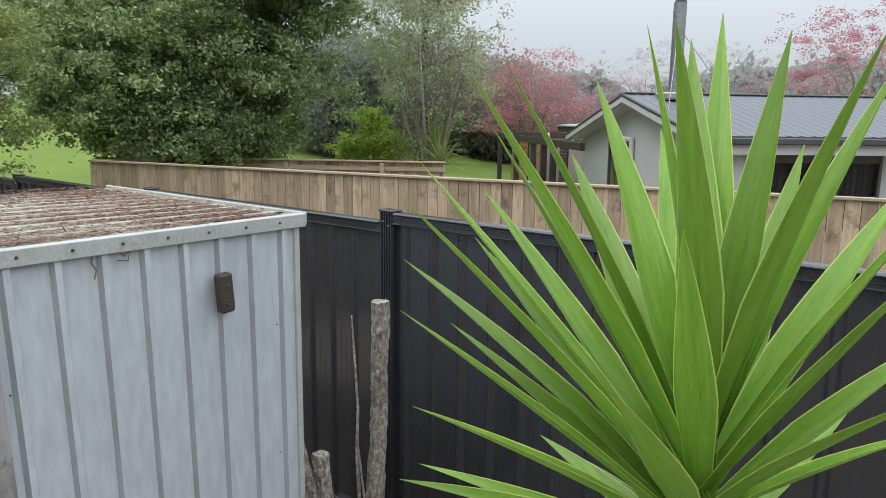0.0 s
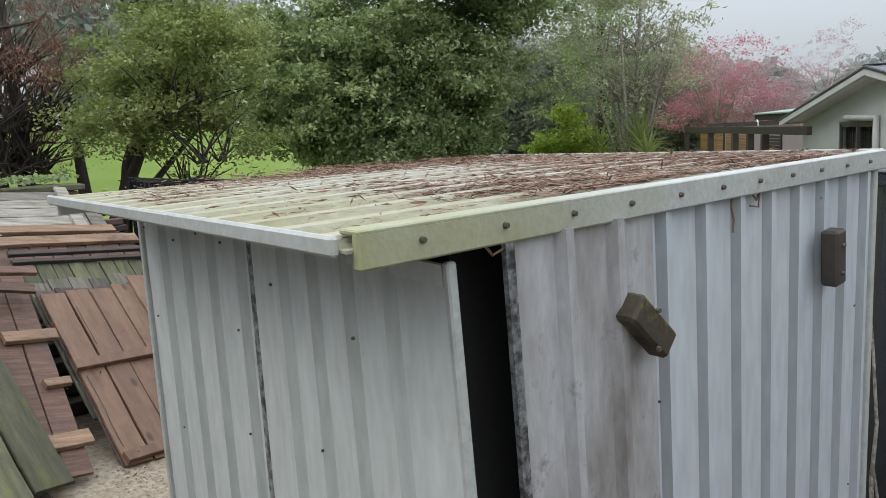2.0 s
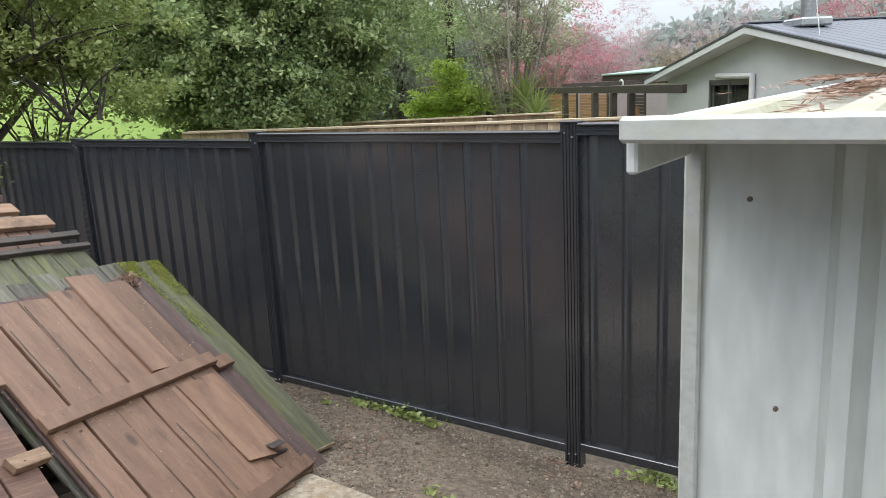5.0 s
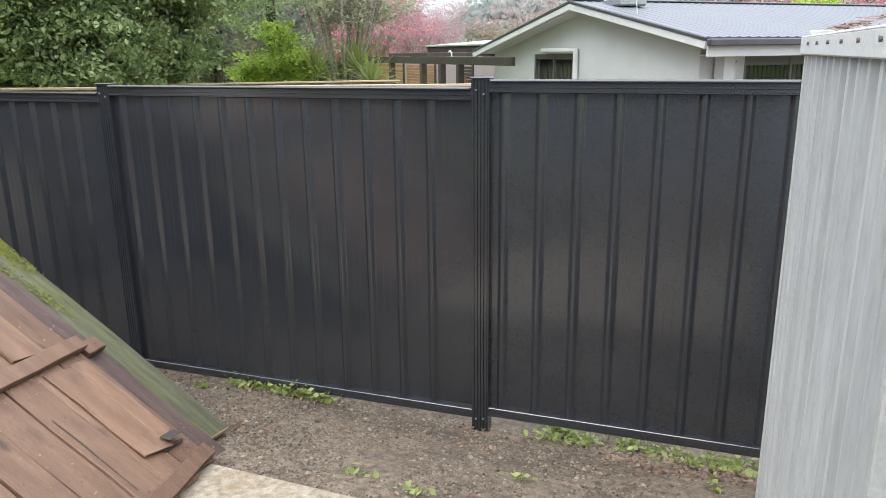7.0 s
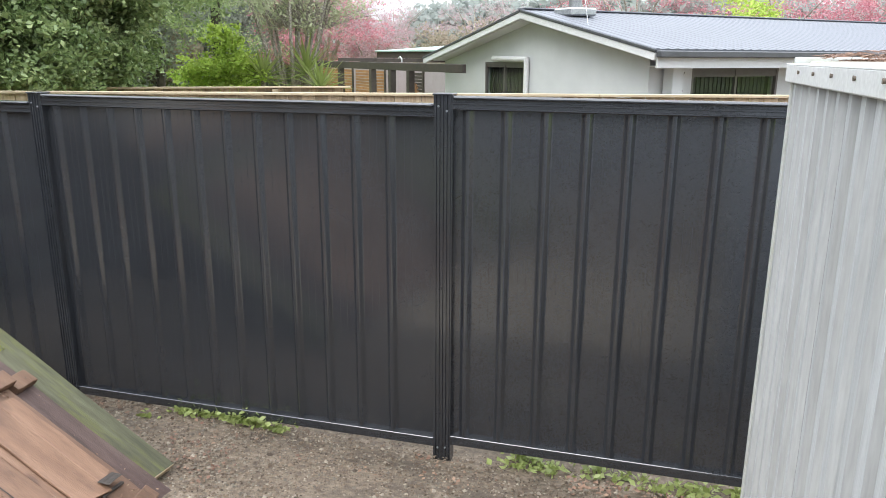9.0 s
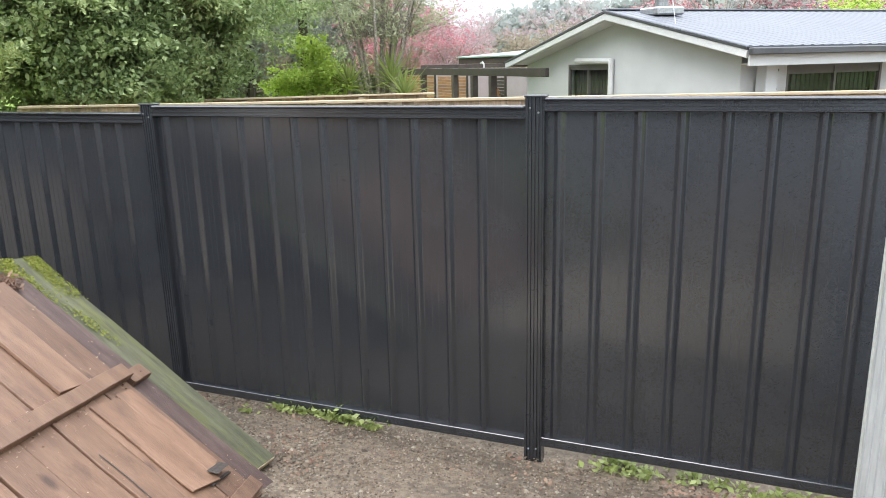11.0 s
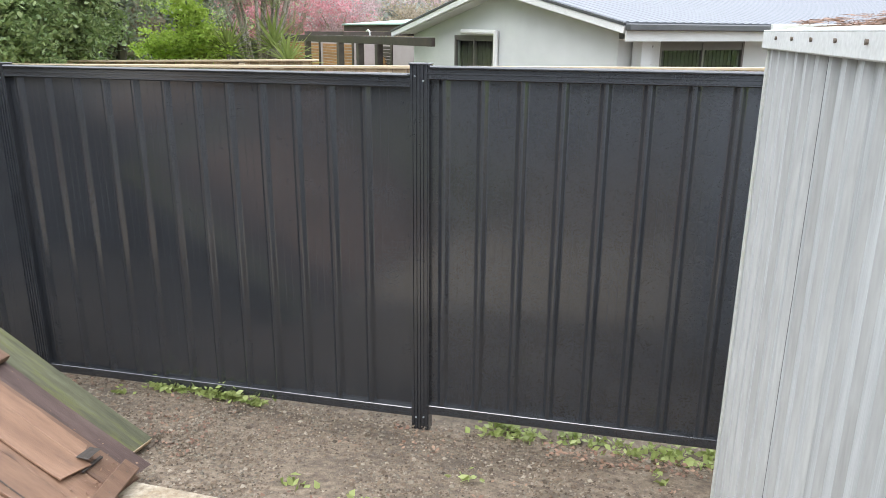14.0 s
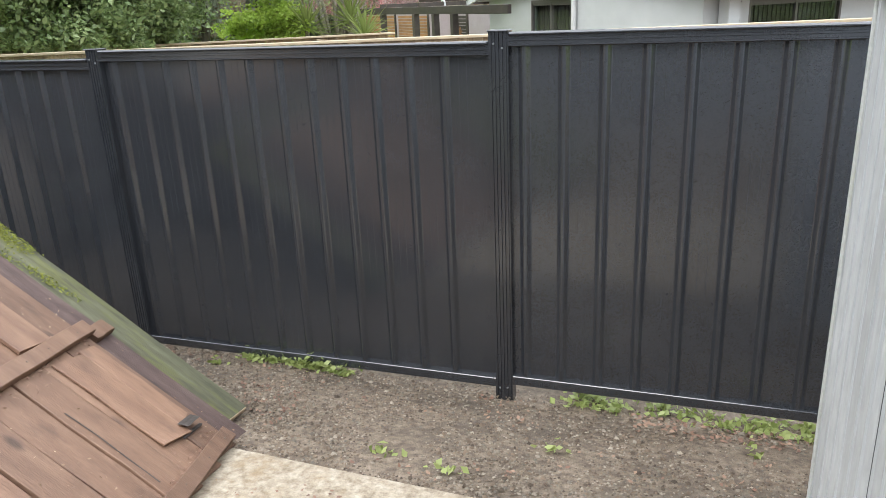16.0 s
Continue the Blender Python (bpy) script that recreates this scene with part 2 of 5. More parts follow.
BARK_DARK = surface("dark_bark", [(0.035, 0.028, 0.022), (0.08, 0.065, 0.05)], 10, 0.9, 0.0, 0.8, 30, (1, 1, 0.3), 0.15)
GRAVEL = surface("damp_gravel_soil", [(0.066, 0.047, 0.033), (0.166, 0.127, 0.09), (0.285, 0.23, 0.173)], 24, 0.85, 0.0, 1.0, 120, vary=0.0, spots=(0.075, 0.06, 0.045), spot_scale=1.6, spot_at=(0.5, 0.7))
STONE = surface("gravel_stone", [(0.12, 0.10, 0.075), (0.26, 0.225, 0.175)], 12, 0.8, 0.0, 0.3, 80, vary=0.5, island=True)
CONCRETE = surface("stained_concrete", [(0.14, 0.105, 0.068), (0.29, 0.24, 0.175), (0.42, 0.37, 0.29)], 26, 0.8, 0.0, 0.6, 80, vary=0.0, spots=(0.23, 0.165, 0.095), spot_scale=5, spot_at=(0.50, 0.72))
GRASS = surface("mown_grass", [(0.135, 0.20, 0.042), (0.175, 0.25, 0.058), (0.215, 0.285, 0.075)], 0.25, 0.9, 0.0, 0.6, 25, vary=0.0, spec=0.1)
PLASTER = surface("painted_plaster", [(0.45, 0.47, 0.47), (0.51, 0.53, 0.53)], 2, 0.8, 0.0, 0.15, 120, vary=0.03)
WHITE = surface("white_paint", [(0.52, 0.53, 0.53), (0.60, 0.61, 0.61)], 3, 0.5, 0.0, 0.05, vary=0.03)
ROOF_GREY = surface("grey_roof_steel", [(0.105, 0.112, 0.13), (0.135, 0.143, 0.16)], 1.2, 0.5, 0.1, 0.05, 60, vary=0.05)
ROOF_EDGE = surface("dark_roof_edge", [(0.05, 0.052, 0.058), (0.08, 0.083, 0.09)], 3, 0.4, 0.1)
ROOF_GREEN = surface("pale_green_roof_steel", [(0.20, 0.30, 0.26), (0.28, 0.38, 0.34)], 3, 0.5)
FRAME_DARK = surface("dark_window_frame", [(0.085, 0.078, 0.074), (0.115, 0.107, 0.10)], 6, 0.5)
SLAT_ORANGE = surface("orange_timber_slat", [(0.26, 0.12, 0.05), (0.42, 0.22, 0.10)], 5, 0.7, 0.0, 0.2, vary=0.2)
# Curtain toned near black to hold the dark of the room behind the panes.
DARK_ROOM_CURTAIN = surface("dark_room_curtain", [(0.028, 0.024, 0.026), (0.05, 0.044, 0.046)], 12, 0.9, stretch=(1, 1, 0.05))
PINKISH = surface("pale_mauve_paint", [(0.36, 0.31, 0.32), (0.42, 0.37, 0.38)], 3, 0.8)
GLASS = bpy.data.materials.new("window_glass")
GLASS.use_nodes = True
GLASS.node_tree.nodes["Principled BSDF"].inputs["Base Color"].default_value = (0.9, 0.95, 0.95, 1)
GLASS.node_tree.nodes["Principled BSDF"].inputs["Roughness"].default_value = 0.02
GLASS.node_tree.nodes["Principled BSDF"].inputs["Transmission Weight"].default_value = 1.0
GLASS.node_tree.nodes["Principled BSDF"].inputs["IOR"].default_value = 1.2
LITTER = leaf_material("dead_needles", [(0.10, 0.055, 0.04), (0.21, 0.12, 0.082), (0.36, 0.245, 0.17)], 0.8, 0.05)
LEAF_DARK = leaf_material("dark_evergreen_leaf", [(0.10, 0.15, 0.06), (0.20, 0.275, 0.11), (0.35, 0.43, 0.19), (0.60, 0.67, 0.34)], 0.33, 0.42)
LEAF_BRIGHT = leaf_material("fresh_green_leaf", [(0.17, 0.22, 0.06), (0.29, 0.345, 0.11), (0.47, 0.52, 0.22)], 0.5, 0.4)
LEAF_LIME = leaf_material("lime_green_leaf", [(0.24, 0.34, 0.06), (0.42, 0.55, 0.10), (0.60, 0.70, 0.20)], 0.5, 0.5)
LEAF_OLIVE = leaf_material("olive_grey_leaf", [(0.28, 0.305, 0.18), (0.41, 0.44, 0.27), (0.54, 0.56, 0.38)], 0.6, 0.35)
LEAF_DEAD = leaf_material("dead_conifer_spray", [(0.14, 0.07, 0.05), (0.24, 0.12, 0.085), (0.33, 0.20, 0.14)], 0.8, 0.2)


def add_translucency(m, fac):
    """Lets part of the light through a thin leaf."""
    n, l = m.node_tree.nodes, m.node_tree.links
    p, out, tr, mix = n["Principled BSDF"], n["Material Output"], n.new("ShaderNodeBsdfTranslucent"), n.new("ShaderNodeMixShader")
    l.new(p.inputs["Base Color"].links[0].from_socket, tr.inputs["Color"])
    mix.inputs[0].default_value = fac
    l.new(p.outputs[0], mix.inputs[1])
    l.new(tr.outputs[0], mix.inputs[2])
    l.new(mix.outputs[0], out.inputs["Surface"])


BLOSSOM = leaf_material("pink_blossom", [(0.46, 0.17, 0.20), (0.55, 0.24, 0.28), (0.58, 0.36, 0.36)], 0.7, 0.3)
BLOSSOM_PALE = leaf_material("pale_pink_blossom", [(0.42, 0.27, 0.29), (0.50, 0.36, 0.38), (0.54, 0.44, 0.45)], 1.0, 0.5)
# Mist over the distant woods is mixed into the next two leaf colours.
LEAF_HAZED = leaf_material("hazed_woodland_leaf", [(0.34, 0.37, 0.345), (0.39, 0.42, 0.39), (0.44, 0.465, 0.43)], 1.0, 0.55)
LEAF_DIM_HAZED = leaf_material("dim_hazed_leaf", [(0.24, 0.26, 0.22), (0.30, 0.32, 0.27), (0.37, 0.385, 0.33)], 1.0, 0.5)
LEAF_AUTUMN = leaf_material("bare_brown_twig", [(0.26, 0.215, 0.16), (0.33, 0.28, 0.21), (0.40, 0.345, 0.265)], 1.0, 0.5)


def moss_end(m, colour, near, far, amount):
    """Moss that has grown in from the damp end, breaking up in patches."""
    n, l = m.node_tree.nodes, m.node_tree.links
    p = n["Principled BSDF"]
    co, sep, tex = n.new("ShaderNodeTexCoord"), n.new("ShaderNodeSeparateXYZ"), n.new("ShaderNodeTexNoise")
    tex.inputs["Scale"].default_value, tex.inputs["Detail"].default_value = 7.0, 6
    l.new(co.outputs["Object"], sep.inputs[0])
    l.new(co.outputs["Object"], tex.inputs["Vector"])
    wave, rng_n, mix = n.new("ShaderNodeMath"), n.new("ShaderNodeMapRange"), n.new("ShaderNodeMix")
    wave.operation = "MULTIPLY_ADD"
    wave.inputs[1].default_value = 1.1
    l.new(tex.outputs[0], wave.inputs[0])
    l.new(sep.outputs["Y"], wave.inputs[2])
    rng_n.inputs["From Min"].default_value, rng_n.inputs["From Max"].default_value = near + 0.55, far + 0.55
    rng_n.inputs["To Min"].default_value, rng_n.inputs["To Max"].default_value = amount, 0.0
    l.new(wave.outputs[0], rng_n.inputs["Value"])
    mix.data_type = "RGBA"
    l.new(rng_n.outputs[0], mix.inputs[0])
    l.new(p.inputs["Base Color"].links[0].from_socket, mix.inputs[6])
    mix.inputs[7].default_value = (*colour, 1)
    l.new(mix.outputs[2], p.inputs["Base Color"])


moss_end(MOSSY_TRIM, (0.31, 0.31, 0.11), -0.95, -0.2, 0.75)
moss_end(SHED_MOSS, (0.33, 0.31, 0.13), -0.95, -0.3, 0.35)


# ---- building helpers ----
OFFSET = {}


def thing(name, label, category, at=(0, 0, 0), group="", kind=""):
    ob = new(name)
    ob.location = at
    OFFSET[ob] = Vector(at)
    return tagged(ob, label, category, group, kind)


def mesh_of(name, bm, material, smooth=False):
    me = bpy.data.meshes.new(name)
    bm.to_mesh(me)
    bm.free()
    me.materials.append(material)
    if smooth:
        for p in me.polygons:
            p.use_smooth = True
    return me


def part(name, bm, material, parent, label="", smooth=False, second=None):
    """One mesh under a thing or a part; the bmesh is in the thing's own space, or in the world's if the thing was made with at=."""
    off = OFFSET.get(parent, Vector((0, 0, 0)))
    if off.length:
        bmesh.ops.translate(bm, verts=bm.verts, vec=-off)
    ob = new(name, mesh_of(name, bm, material, smooth))
    if second:
        ob.data.materials.append(second)
    ob.parent = parent
    OFFSET[ob] = off
    return tagged(ob, label)


def solo(name, bm, material, label, category, kind="", group="", smooth=False):
    ob = new(name, mesh_of(name, bm, material, smooth))
    OFFSET[ob] = Vector((0, 0, 0))
    return tagged(ob, label, category, group, kind)


def box(x0, x1, y0, y1, z0, z1, bm=None, bevel=0.0, m=None):
    own = bmesh.new()
    bmesh.ops.create_cube(own, size=1.0)
    bmesh.ops.scale(own, vec=(x1 - x0, y1 - y0, z1 - z0), verts=own.verts)
    bmesh.ops.translate(own, vec=((x0 + x1) / 2, (y0 + y1) / 2, (z0 + z1) / 2), verts=own.verts)
    if bevel:
        bmesh.ops.bevel(own, geom=own.edges, offset=bevel, segments=1, affect="EDGES")
    if m is not None:
        bmesh.ops.transform(own, matrix=m, verts=own.verts)
    return join(bm, own)


def join(bm, own):
    if bm is None:
        return own
    me = bpy.data.meshes.new("joined")
    own.to_mesh(me)
    own.free()
    bm.from_mesh(me)
    bpy.data.meshes.remove(me)
    return bm


def tube(points, radii, sides=8, bm=None, wobble=0.0, rng=None):
    own = bmesh.new()
    rings = []
    pts = [Vector(p) for p in points]
    for i, p in enumerate(pts):
        d = (pts[min(i + 1, len(pts) - 1)] - pts[max(i - 1, 0)]).normalized()
        a = d.orthogonal().normalized() if abs(d.z) > 0.95 else d.cross(Vector((0, 0, 1))).normalized()
        b = d.cross(a)
        ring = []
        for k in range(sides):
            r = radii[i] * (1 + (rng.uniform(-wobble, wobble) if rng else 0))
            ring.append(own.verts.new(p + (a * math.cos(2 * math.pi * k / sides) + b * math.sin(2 * math.pi * k / sides)) * r))
        rings.append(ring)
    for r0, r1 in zip(rings, rings[1:]):
        for k in range(sides):
            own.faces.new((r0[k], r0[(k + 1) % sides], r1[(k + 1) % sides], r1[k]))
    own.faces.new(rings[0][::-1])
    own.faces.new(rings[-1])
    bmesh.ops.recalc_face_normals(own, faces=own.faces)
    return join(bm, own)


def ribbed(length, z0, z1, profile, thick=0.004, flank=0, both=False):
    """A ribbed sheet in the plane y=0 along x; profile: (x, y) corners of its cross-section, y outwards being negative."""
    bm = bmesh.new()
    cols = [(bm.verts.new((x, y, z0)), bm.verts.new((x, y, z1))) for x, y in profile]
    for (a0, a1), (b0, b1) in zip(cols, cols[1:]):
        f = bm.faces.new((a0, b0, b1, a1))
        # rib sides take the material with the painted shade
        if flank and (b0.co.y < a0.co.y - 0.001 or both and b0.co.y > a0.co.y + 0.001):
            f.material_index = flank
    back = [(bm.verts.new((x, y + thick, z0)), bm.verts.new((x, y + thick, z1))) for x, y in profile]
    for (a0, a1), (b0, b1) in zip(back, back[1:]):
        bm.faces.new((a1, b1, b0, a0))
    for f, g in ((cols[0], back[0]), (back[-1], cols[-1])):
        bm.faces.new((f[0], f[1], g[1], g[0]))
    for (a0, a1), (b0, b1), (c0, c1), (d0, d1) in zip(cols, cols[1:], back, back[1:]):
        bm.faces.new((a1, b1, d1, c1))
        bm.faces.new((b0, a0, c0, d0))
    return bm


def leaf_mesh(name, centres, size, rng, material, aspect=0.45, droop=0.0, fold=0.12, flat=0.0):
    """Many small pointed leaves, one island each."""
    c = np.asarray(centres)
    n = len(c)
    d = rng.normal(size=(n, 3))
    d[:, 2] = d[:, 2] * (1 - flat) - droop
    d /= np.linalg.norm(d, axis=1)[:, None]
    s = rng.normal(size=(n, 3))
    if flat:
        s[:, 2] *= 1 - flat
    s -= d * (s * d).sum(1)[:, None]
    s /= np.linalg.norm(s, axis=1)[:, None]
    up = np.cross(d, s)
    le = (size * rng.uniform(0.6, 1.3, n))[:, None]
    v = np.empty((n, 4, 3))
    v[:, 0] = c - d * le * 0.5
    v[:, 1] = c + s * le * aspect * 0.5 + up * le * fold
    v[:, 2] = c + d * le * 0.5
    v[:, 3] = c - s * le * aspect * 0.5 + up * le * fold
    me = bpy.data.meshes.new(name)
    me.vertices.add(n * 4)
    me.vertices.foreach_set("co", v.reshape(-1))
    me.loops.add(n * 4)
    me.loops.foreach_set("vertex_index", np.arange(n * 4, dtype=np.int32))
    me.polygons.add(n)
    me.polygons.foreach_set("loop_start", np.arange(0, n * 4, 4, dtype=np.int32))
    me.update(calc_edges=True)
    me.materials.append(material)
    return me


def clumps(rng, blobs, per, n_clump, spread):
    """Points of leaves gathered in clumps, and the clumps on boughs, over ellipsoids (centre, radii, share)."""
    out = []
    for (cx, cy, cz), (rx, ry, rz), share in blobs:
        k = int(n_clump * share)
        nb = max(3, k // 9)
        d = rng.normal(size=(nb, 3))
        d /= np.linalg.norm(d, axis=1)[:, None]
        bough = np.array((cx, cy, cz)) + d * np.array((rx, ry, rz)) * (rng.uniform(0.45, 1.05, nb) ** 0.6)[:, None]
        which = rng.integers(0, nb, k)
        reach = 0.20 * min(rx, ry, rz) + spread * 0.9
        cc = bough[which] + rng.normal(size=(k, 3)) * reach * np.array((1, 1, 0.55))
        sp = spread * rng.uniform(0.5, 1.3, k)
        m = max(1, int(per))
        pts = cc[:, None, :] + rng.normal(size=(k, m, 3)) * (sp[:, None, None] * np.array((1, 1, 0.6)))
        out.append(pts.reshape(-1, 3))
    return np.concatenate(out)


def tree(name, label, base, limbs, blobs, leaf, per, n_clump, spread, bark, seed, size, droop=0.3, aspect=0.45, twigs=0, twig_len=0.8, category="tree", parts_name="crown"):
    """limbs: lists of (points, radii). A trunk with limbs, fine twigs and a crown of leaf clumps."""
    rng = np.random.default_rng(seed)
    rr = random.Random(seed)
    t = thing(name, label, category, base)
    off = Vector(base)
    for i, (pts, radii) in enumerate(limbs):
        part("trunk" if i == 0 else "limb", tube([off + Vector(p) for p in pts], radii, 9 if i == 0 else 6, wobble=0.12, rng=rr), bark, t, smooth=True)
    if twigs:
        bm = bmesh.new()
        for _ in range(twigs):
            (cx, cy, cz), (rx, ry, rz), _s = rr.choice(blobs)
            a = Vector((cx, cy, cz - rz * 0.5)) + Vector((rr.uniform(-rx, rx) * 0.4, rr.uniform(-ry, ry) * 0.4, 0))
            dd = Vector((rr.uniform(-1, 1), rr.uniform(-1, 1), rr.uniform(0.2, 1.4))).normalized()
            ln = twig_len * rr.uniform(0.6, 1.4)
            tube([off + a, off + a + dd * ln * 0.5 + Vector((0, 0, 0.05)), off + a + dd * ln], [0.018, 0.011, 0.004], 4, bm)
        tagged(part("brushwood", bm, bark, t), kind="stuff")
    me = leaf_mesh(parts_name, clumps(rng, blobs, per, n_clump, spread), size, rng, leaf, aspect, droop, flat=0.45)
    ob = new(parts_name, me)
    ob.parent = t
    tagged(ob, kind="stuff")
    return t


# ---- ground ----
def smooth_step(a, b, v):
    u = min(1.0, max(0.0, (v - a) / (b - a)))
    return u * u * (3 - 2 * u)


def ground_z(x, y):
    if y < 0:
        z = -0.19 * y if y > -1.1 else 0.21 + 0.10 * (-1.1 - y)
        z = min(z, 0.6) + 0.07 * max(0.0, min(x, 6) - 2.5)
        z *= 1 - smooth_step(-6, -14, x) * 0.6
    else:
        z = -0.02 - 0.30 * smooth_step(2, 7, y)
    r = math.hypot(x - 5, y + 2.7)
    phi = math.degrees(math.atan2(y + 2.7, x - 5)) % 360
    crest = 0.9 + 2.3 * smooth_step(134, 160, phi) - 1.2 * smooth_step(134, 118, phi)
    if y > -8 and 60 < phi < 200:
        z += (crest + 0.3) * smooth_step(13, 42, r)
    return z


def ground_sheet():
    xs = sorted({-900, -400, -200, -120, *[-80 + 4 * i for i in range(11)], *[-38 + 1.5 * i for i in range(21)], *[-7 + 0.25 * i for i in range(53)], *[7 + 2 * i for i in range(12)], 40, 60, 100, 200, 400, 900})
    ys = sorted({-900, -300, -100, -40, -20, -12, -8, *[-6 + 0.2 * i for i in range(36)], *[1.4 + 1.2 * i for i in range(30)], 42, 50, 60, 80, 120, 200, 400, 900})
    bm = bmesh.new()
    grid = [[bm.verts.new((x, y, ground_z(x, y) + (0.012 * noise.noise(Vector((x * 2.3, y * 2.3, 0))) if abs(x) < 8 and -6 < y < 0 else 0))) for x in xs] for y in ys]
    for j in range(len(ys) - 1):
        for i in range(len(xs) - 1):
            f = bm.faces.new((grid[j][i], grid[j][i + 1], grid[j + 1][i + 1], grid[j + 1][i]))
            f.smooth = True
            # Unseen soil carried past the yard to keep green bounce off walls and fence.
            f.material_index = 1 if (-22 < xs[i] < 12 and -12 < ys[j] < 0.3) or (-6.5 < xs[i] < 30 and 0 < ys[j] < 30) else 0
    ob = solo("ground", bm, GRASS, "grassy ground with bare damp gravel soil inside the fence", "ground", "structure")
    ob.data.materials.append(GRAVEL)


ground_sheet()
# ---- black steel fence along y = 0 ----
def steel_profile(width):
    prof, x = [(0.0, 0.0)], 0.055
    while x + 0.14 < width:
        prof += [(x, 0.0), (x + 0.005, -0.003), (x + 0.019, -0.018), (x + 0.025, -0.021), (x + 0.033, -0.021), (x + 0.039, -0.018), (x + 0.053, -0.003), (x + 0.058, 0.0)]
        prof += [(x + 0.098, 0.0), (x + 0.100, -0.0005), (x + 0.102, 0.0), (x + 0.137, 0.0), (x + 0.139, -0.0005), (x + 0.141, 0.0)]
        x += 0.181
    return [p for p in prof if p[0] < width] + [(width, 0.0)]


def steel_panel(t, x0, x1, top, foot):
    w = x1 - x0 - 0.06
    sheet = ribbed(w, 0.03, top - foot - 0.02, steel_profile(w))
    bmesh.ops.translate(sheet, verts=sheet.verts, vec=(x0 + 0.03, 0.004, foot))

    def slope_foot(bm):
        for v in bm.verts:
            if v.co.z < 0.8:
                v.co.z += 0.052 * (v.co.x - x0) / 2.38 - 0.020
        return bm

    slope_foot(sheet)
    panel = part("ribbed_panel", sheet, BLACK_STEEL, t)
    for nm, za, zb in (("top_rail", top - 0.064, top), ("bottom_rail", foot, foot + 0.05)):
        bm = box(x0 + 0.035, x1 - 0.035, -0.024, 0.026, za, zb, bevel=0.003)
        part(nm, slope_foot(bm), BLACK_STEEL, panel)
        if nm == "bottom_rail":
            continue
        lip = box(x0 + 0.048, x1 - 0.048, -0.040, -0.0245, zb - 0.016, zb, bevel=0.006)
        part("rail_lip", lip, BLACK_STEEL, panel)
        bead = box(x0 + 0.035, x1 - 0.035, -0.028, -0.0245, (za + zb) / 2 - 0.006, (za + zb) / 2 + 0.004, bevel=0.001)
        part("rail_bead", bead, BLACK_STEEL, panel)
        low = box(x0 + 0.035, x1 - 0.035, -0.030, -0.0245, za + 0.003, za + 0.011, bevel=0.002)
        part("rail_bead", low, BLACK_STEEL, panel)


def steel_post(t, x, top, foot):
    line = [(-0.046, 0.036), (-0.046, -0.026)]
    for i in range(5):
        g = -0.040 + i * 0.0175
        line += [(g, -0.026), (g + 0.002, -0.032), (g + 0.008, -0.032), (g + 0.010, -0.026)]
    line += [(0.046, -0.026), (0.046, 0.036)]
    bm = bmesh.new()
    low, high = [bm.verts.new((x + u, v, foot)) for u, v in line], [bm.verts.new((x + u, v, top)) for u, v in line]
    for i in range(len(line)):
        k = (i + 1) % len(line)
        bm.faces.new((low[i], low[k], high[k], high[i]))
    bm.faces.new(high)
    bm.faces.new(low[::-1])
    post = part("post", bm, BLACK_STEEL, t, "post with fine vertical grooves")
    part("post_cap", box(x - 0.050, x + 0.050, -0.038, 0.040, top, top + 0.009, bevel=0.003), BLACK_STEEL, post)
    for dx, dz in ((-0.02, 0.05), (0.02, 0.07)):
        for z in (top - dz, foot + 0.14 + dz * 0.3):
            bm = bmesh.new()
            bmesh.ops.create_cone(bm, cap_ends=True, segments=8, radius1=0.005, radius2=0.004, depth=0.006, matrix=Matrix.Translation((x + dx, -0.034, z)) @ Matrix.Rotation(radians(90), 4, "X"))
            part("rivet", bm, GALV, post)


BAYS = [(-7.14, 1.745, -0.04), (-4.76, 1.765, -0.02), (-2.38, 1.808, 0.025), (0.0, 1.845, 0.100), (2.38, 1.895, 0.14), (4.76, 1.94, 0.19), (7.14, 1.98, 0.24)]
steel_fence = thing("steel_fence", "matt black ribbed steel fence stepping along the yard", "fence", (0, 0, 0))
for i, (bx, btop, bfoot) in enumerate(BAYS):
    steel_panel(steel_fence, bx, bx + 2.38, btop, bfoot)
    steel_post(steel_fence, bx, max(btop, BAYS[i - 1][1] if i else 0) + 0.002, min(bfoot, BAYS[i - 1][2] if i else bfoot) - 0.12)
steel_post(steel_fence, 9.52, 1.99, 0.1)


# ---- garden shed ----
SX0, SX1, SY0, SY1, STOP = 1.351, 2.883, -2.43, -1.0, 1.985


def skew(p):
    """The shed stands slightly out of square."""
    return Vector((p[0] - 0.037 * (p[1] + 1.72), p[1], p[2]))


def shed_part(name, bm, material, parent, label="", smooth=False, second=None):
    for v in bm.verts:
        if v.co.x > 2.115 and v.co.y < SY0 + 0.03 and v.co.z < STOP and name in ("side_wall_sheet", "wall_edge_strip", "near_corner_strip"):
            w = (v.co.x - 2.11) / 0.74
            v.co.y -= 0.06 * w
            v.co.x += 0.06 * w * (1.95 - v.co.z)
        if name in ("front_wall", "sliding_door", "door_edge"):
            v.co.y += 0.05 * (STOP - v.co.z) * (SY1 - v.co.y) / 1.43
        v.co = skew(v.co)
    return part(name, bm, material, parent, label, smooth, second)


def rib_profile(width, first, step, rib=0.032, depth=0.013, rise=0.010, fall=0.008):
    prof, x = [(0.0, 0.0)], first
    while x + rib < width - 0.01:
        prof += [(x, 0.0), (x + rise, -depth), (x + rib - fall, -depth), (x + rib, 0.0)]
        x += step
    return prof + [(width, 0.0)]


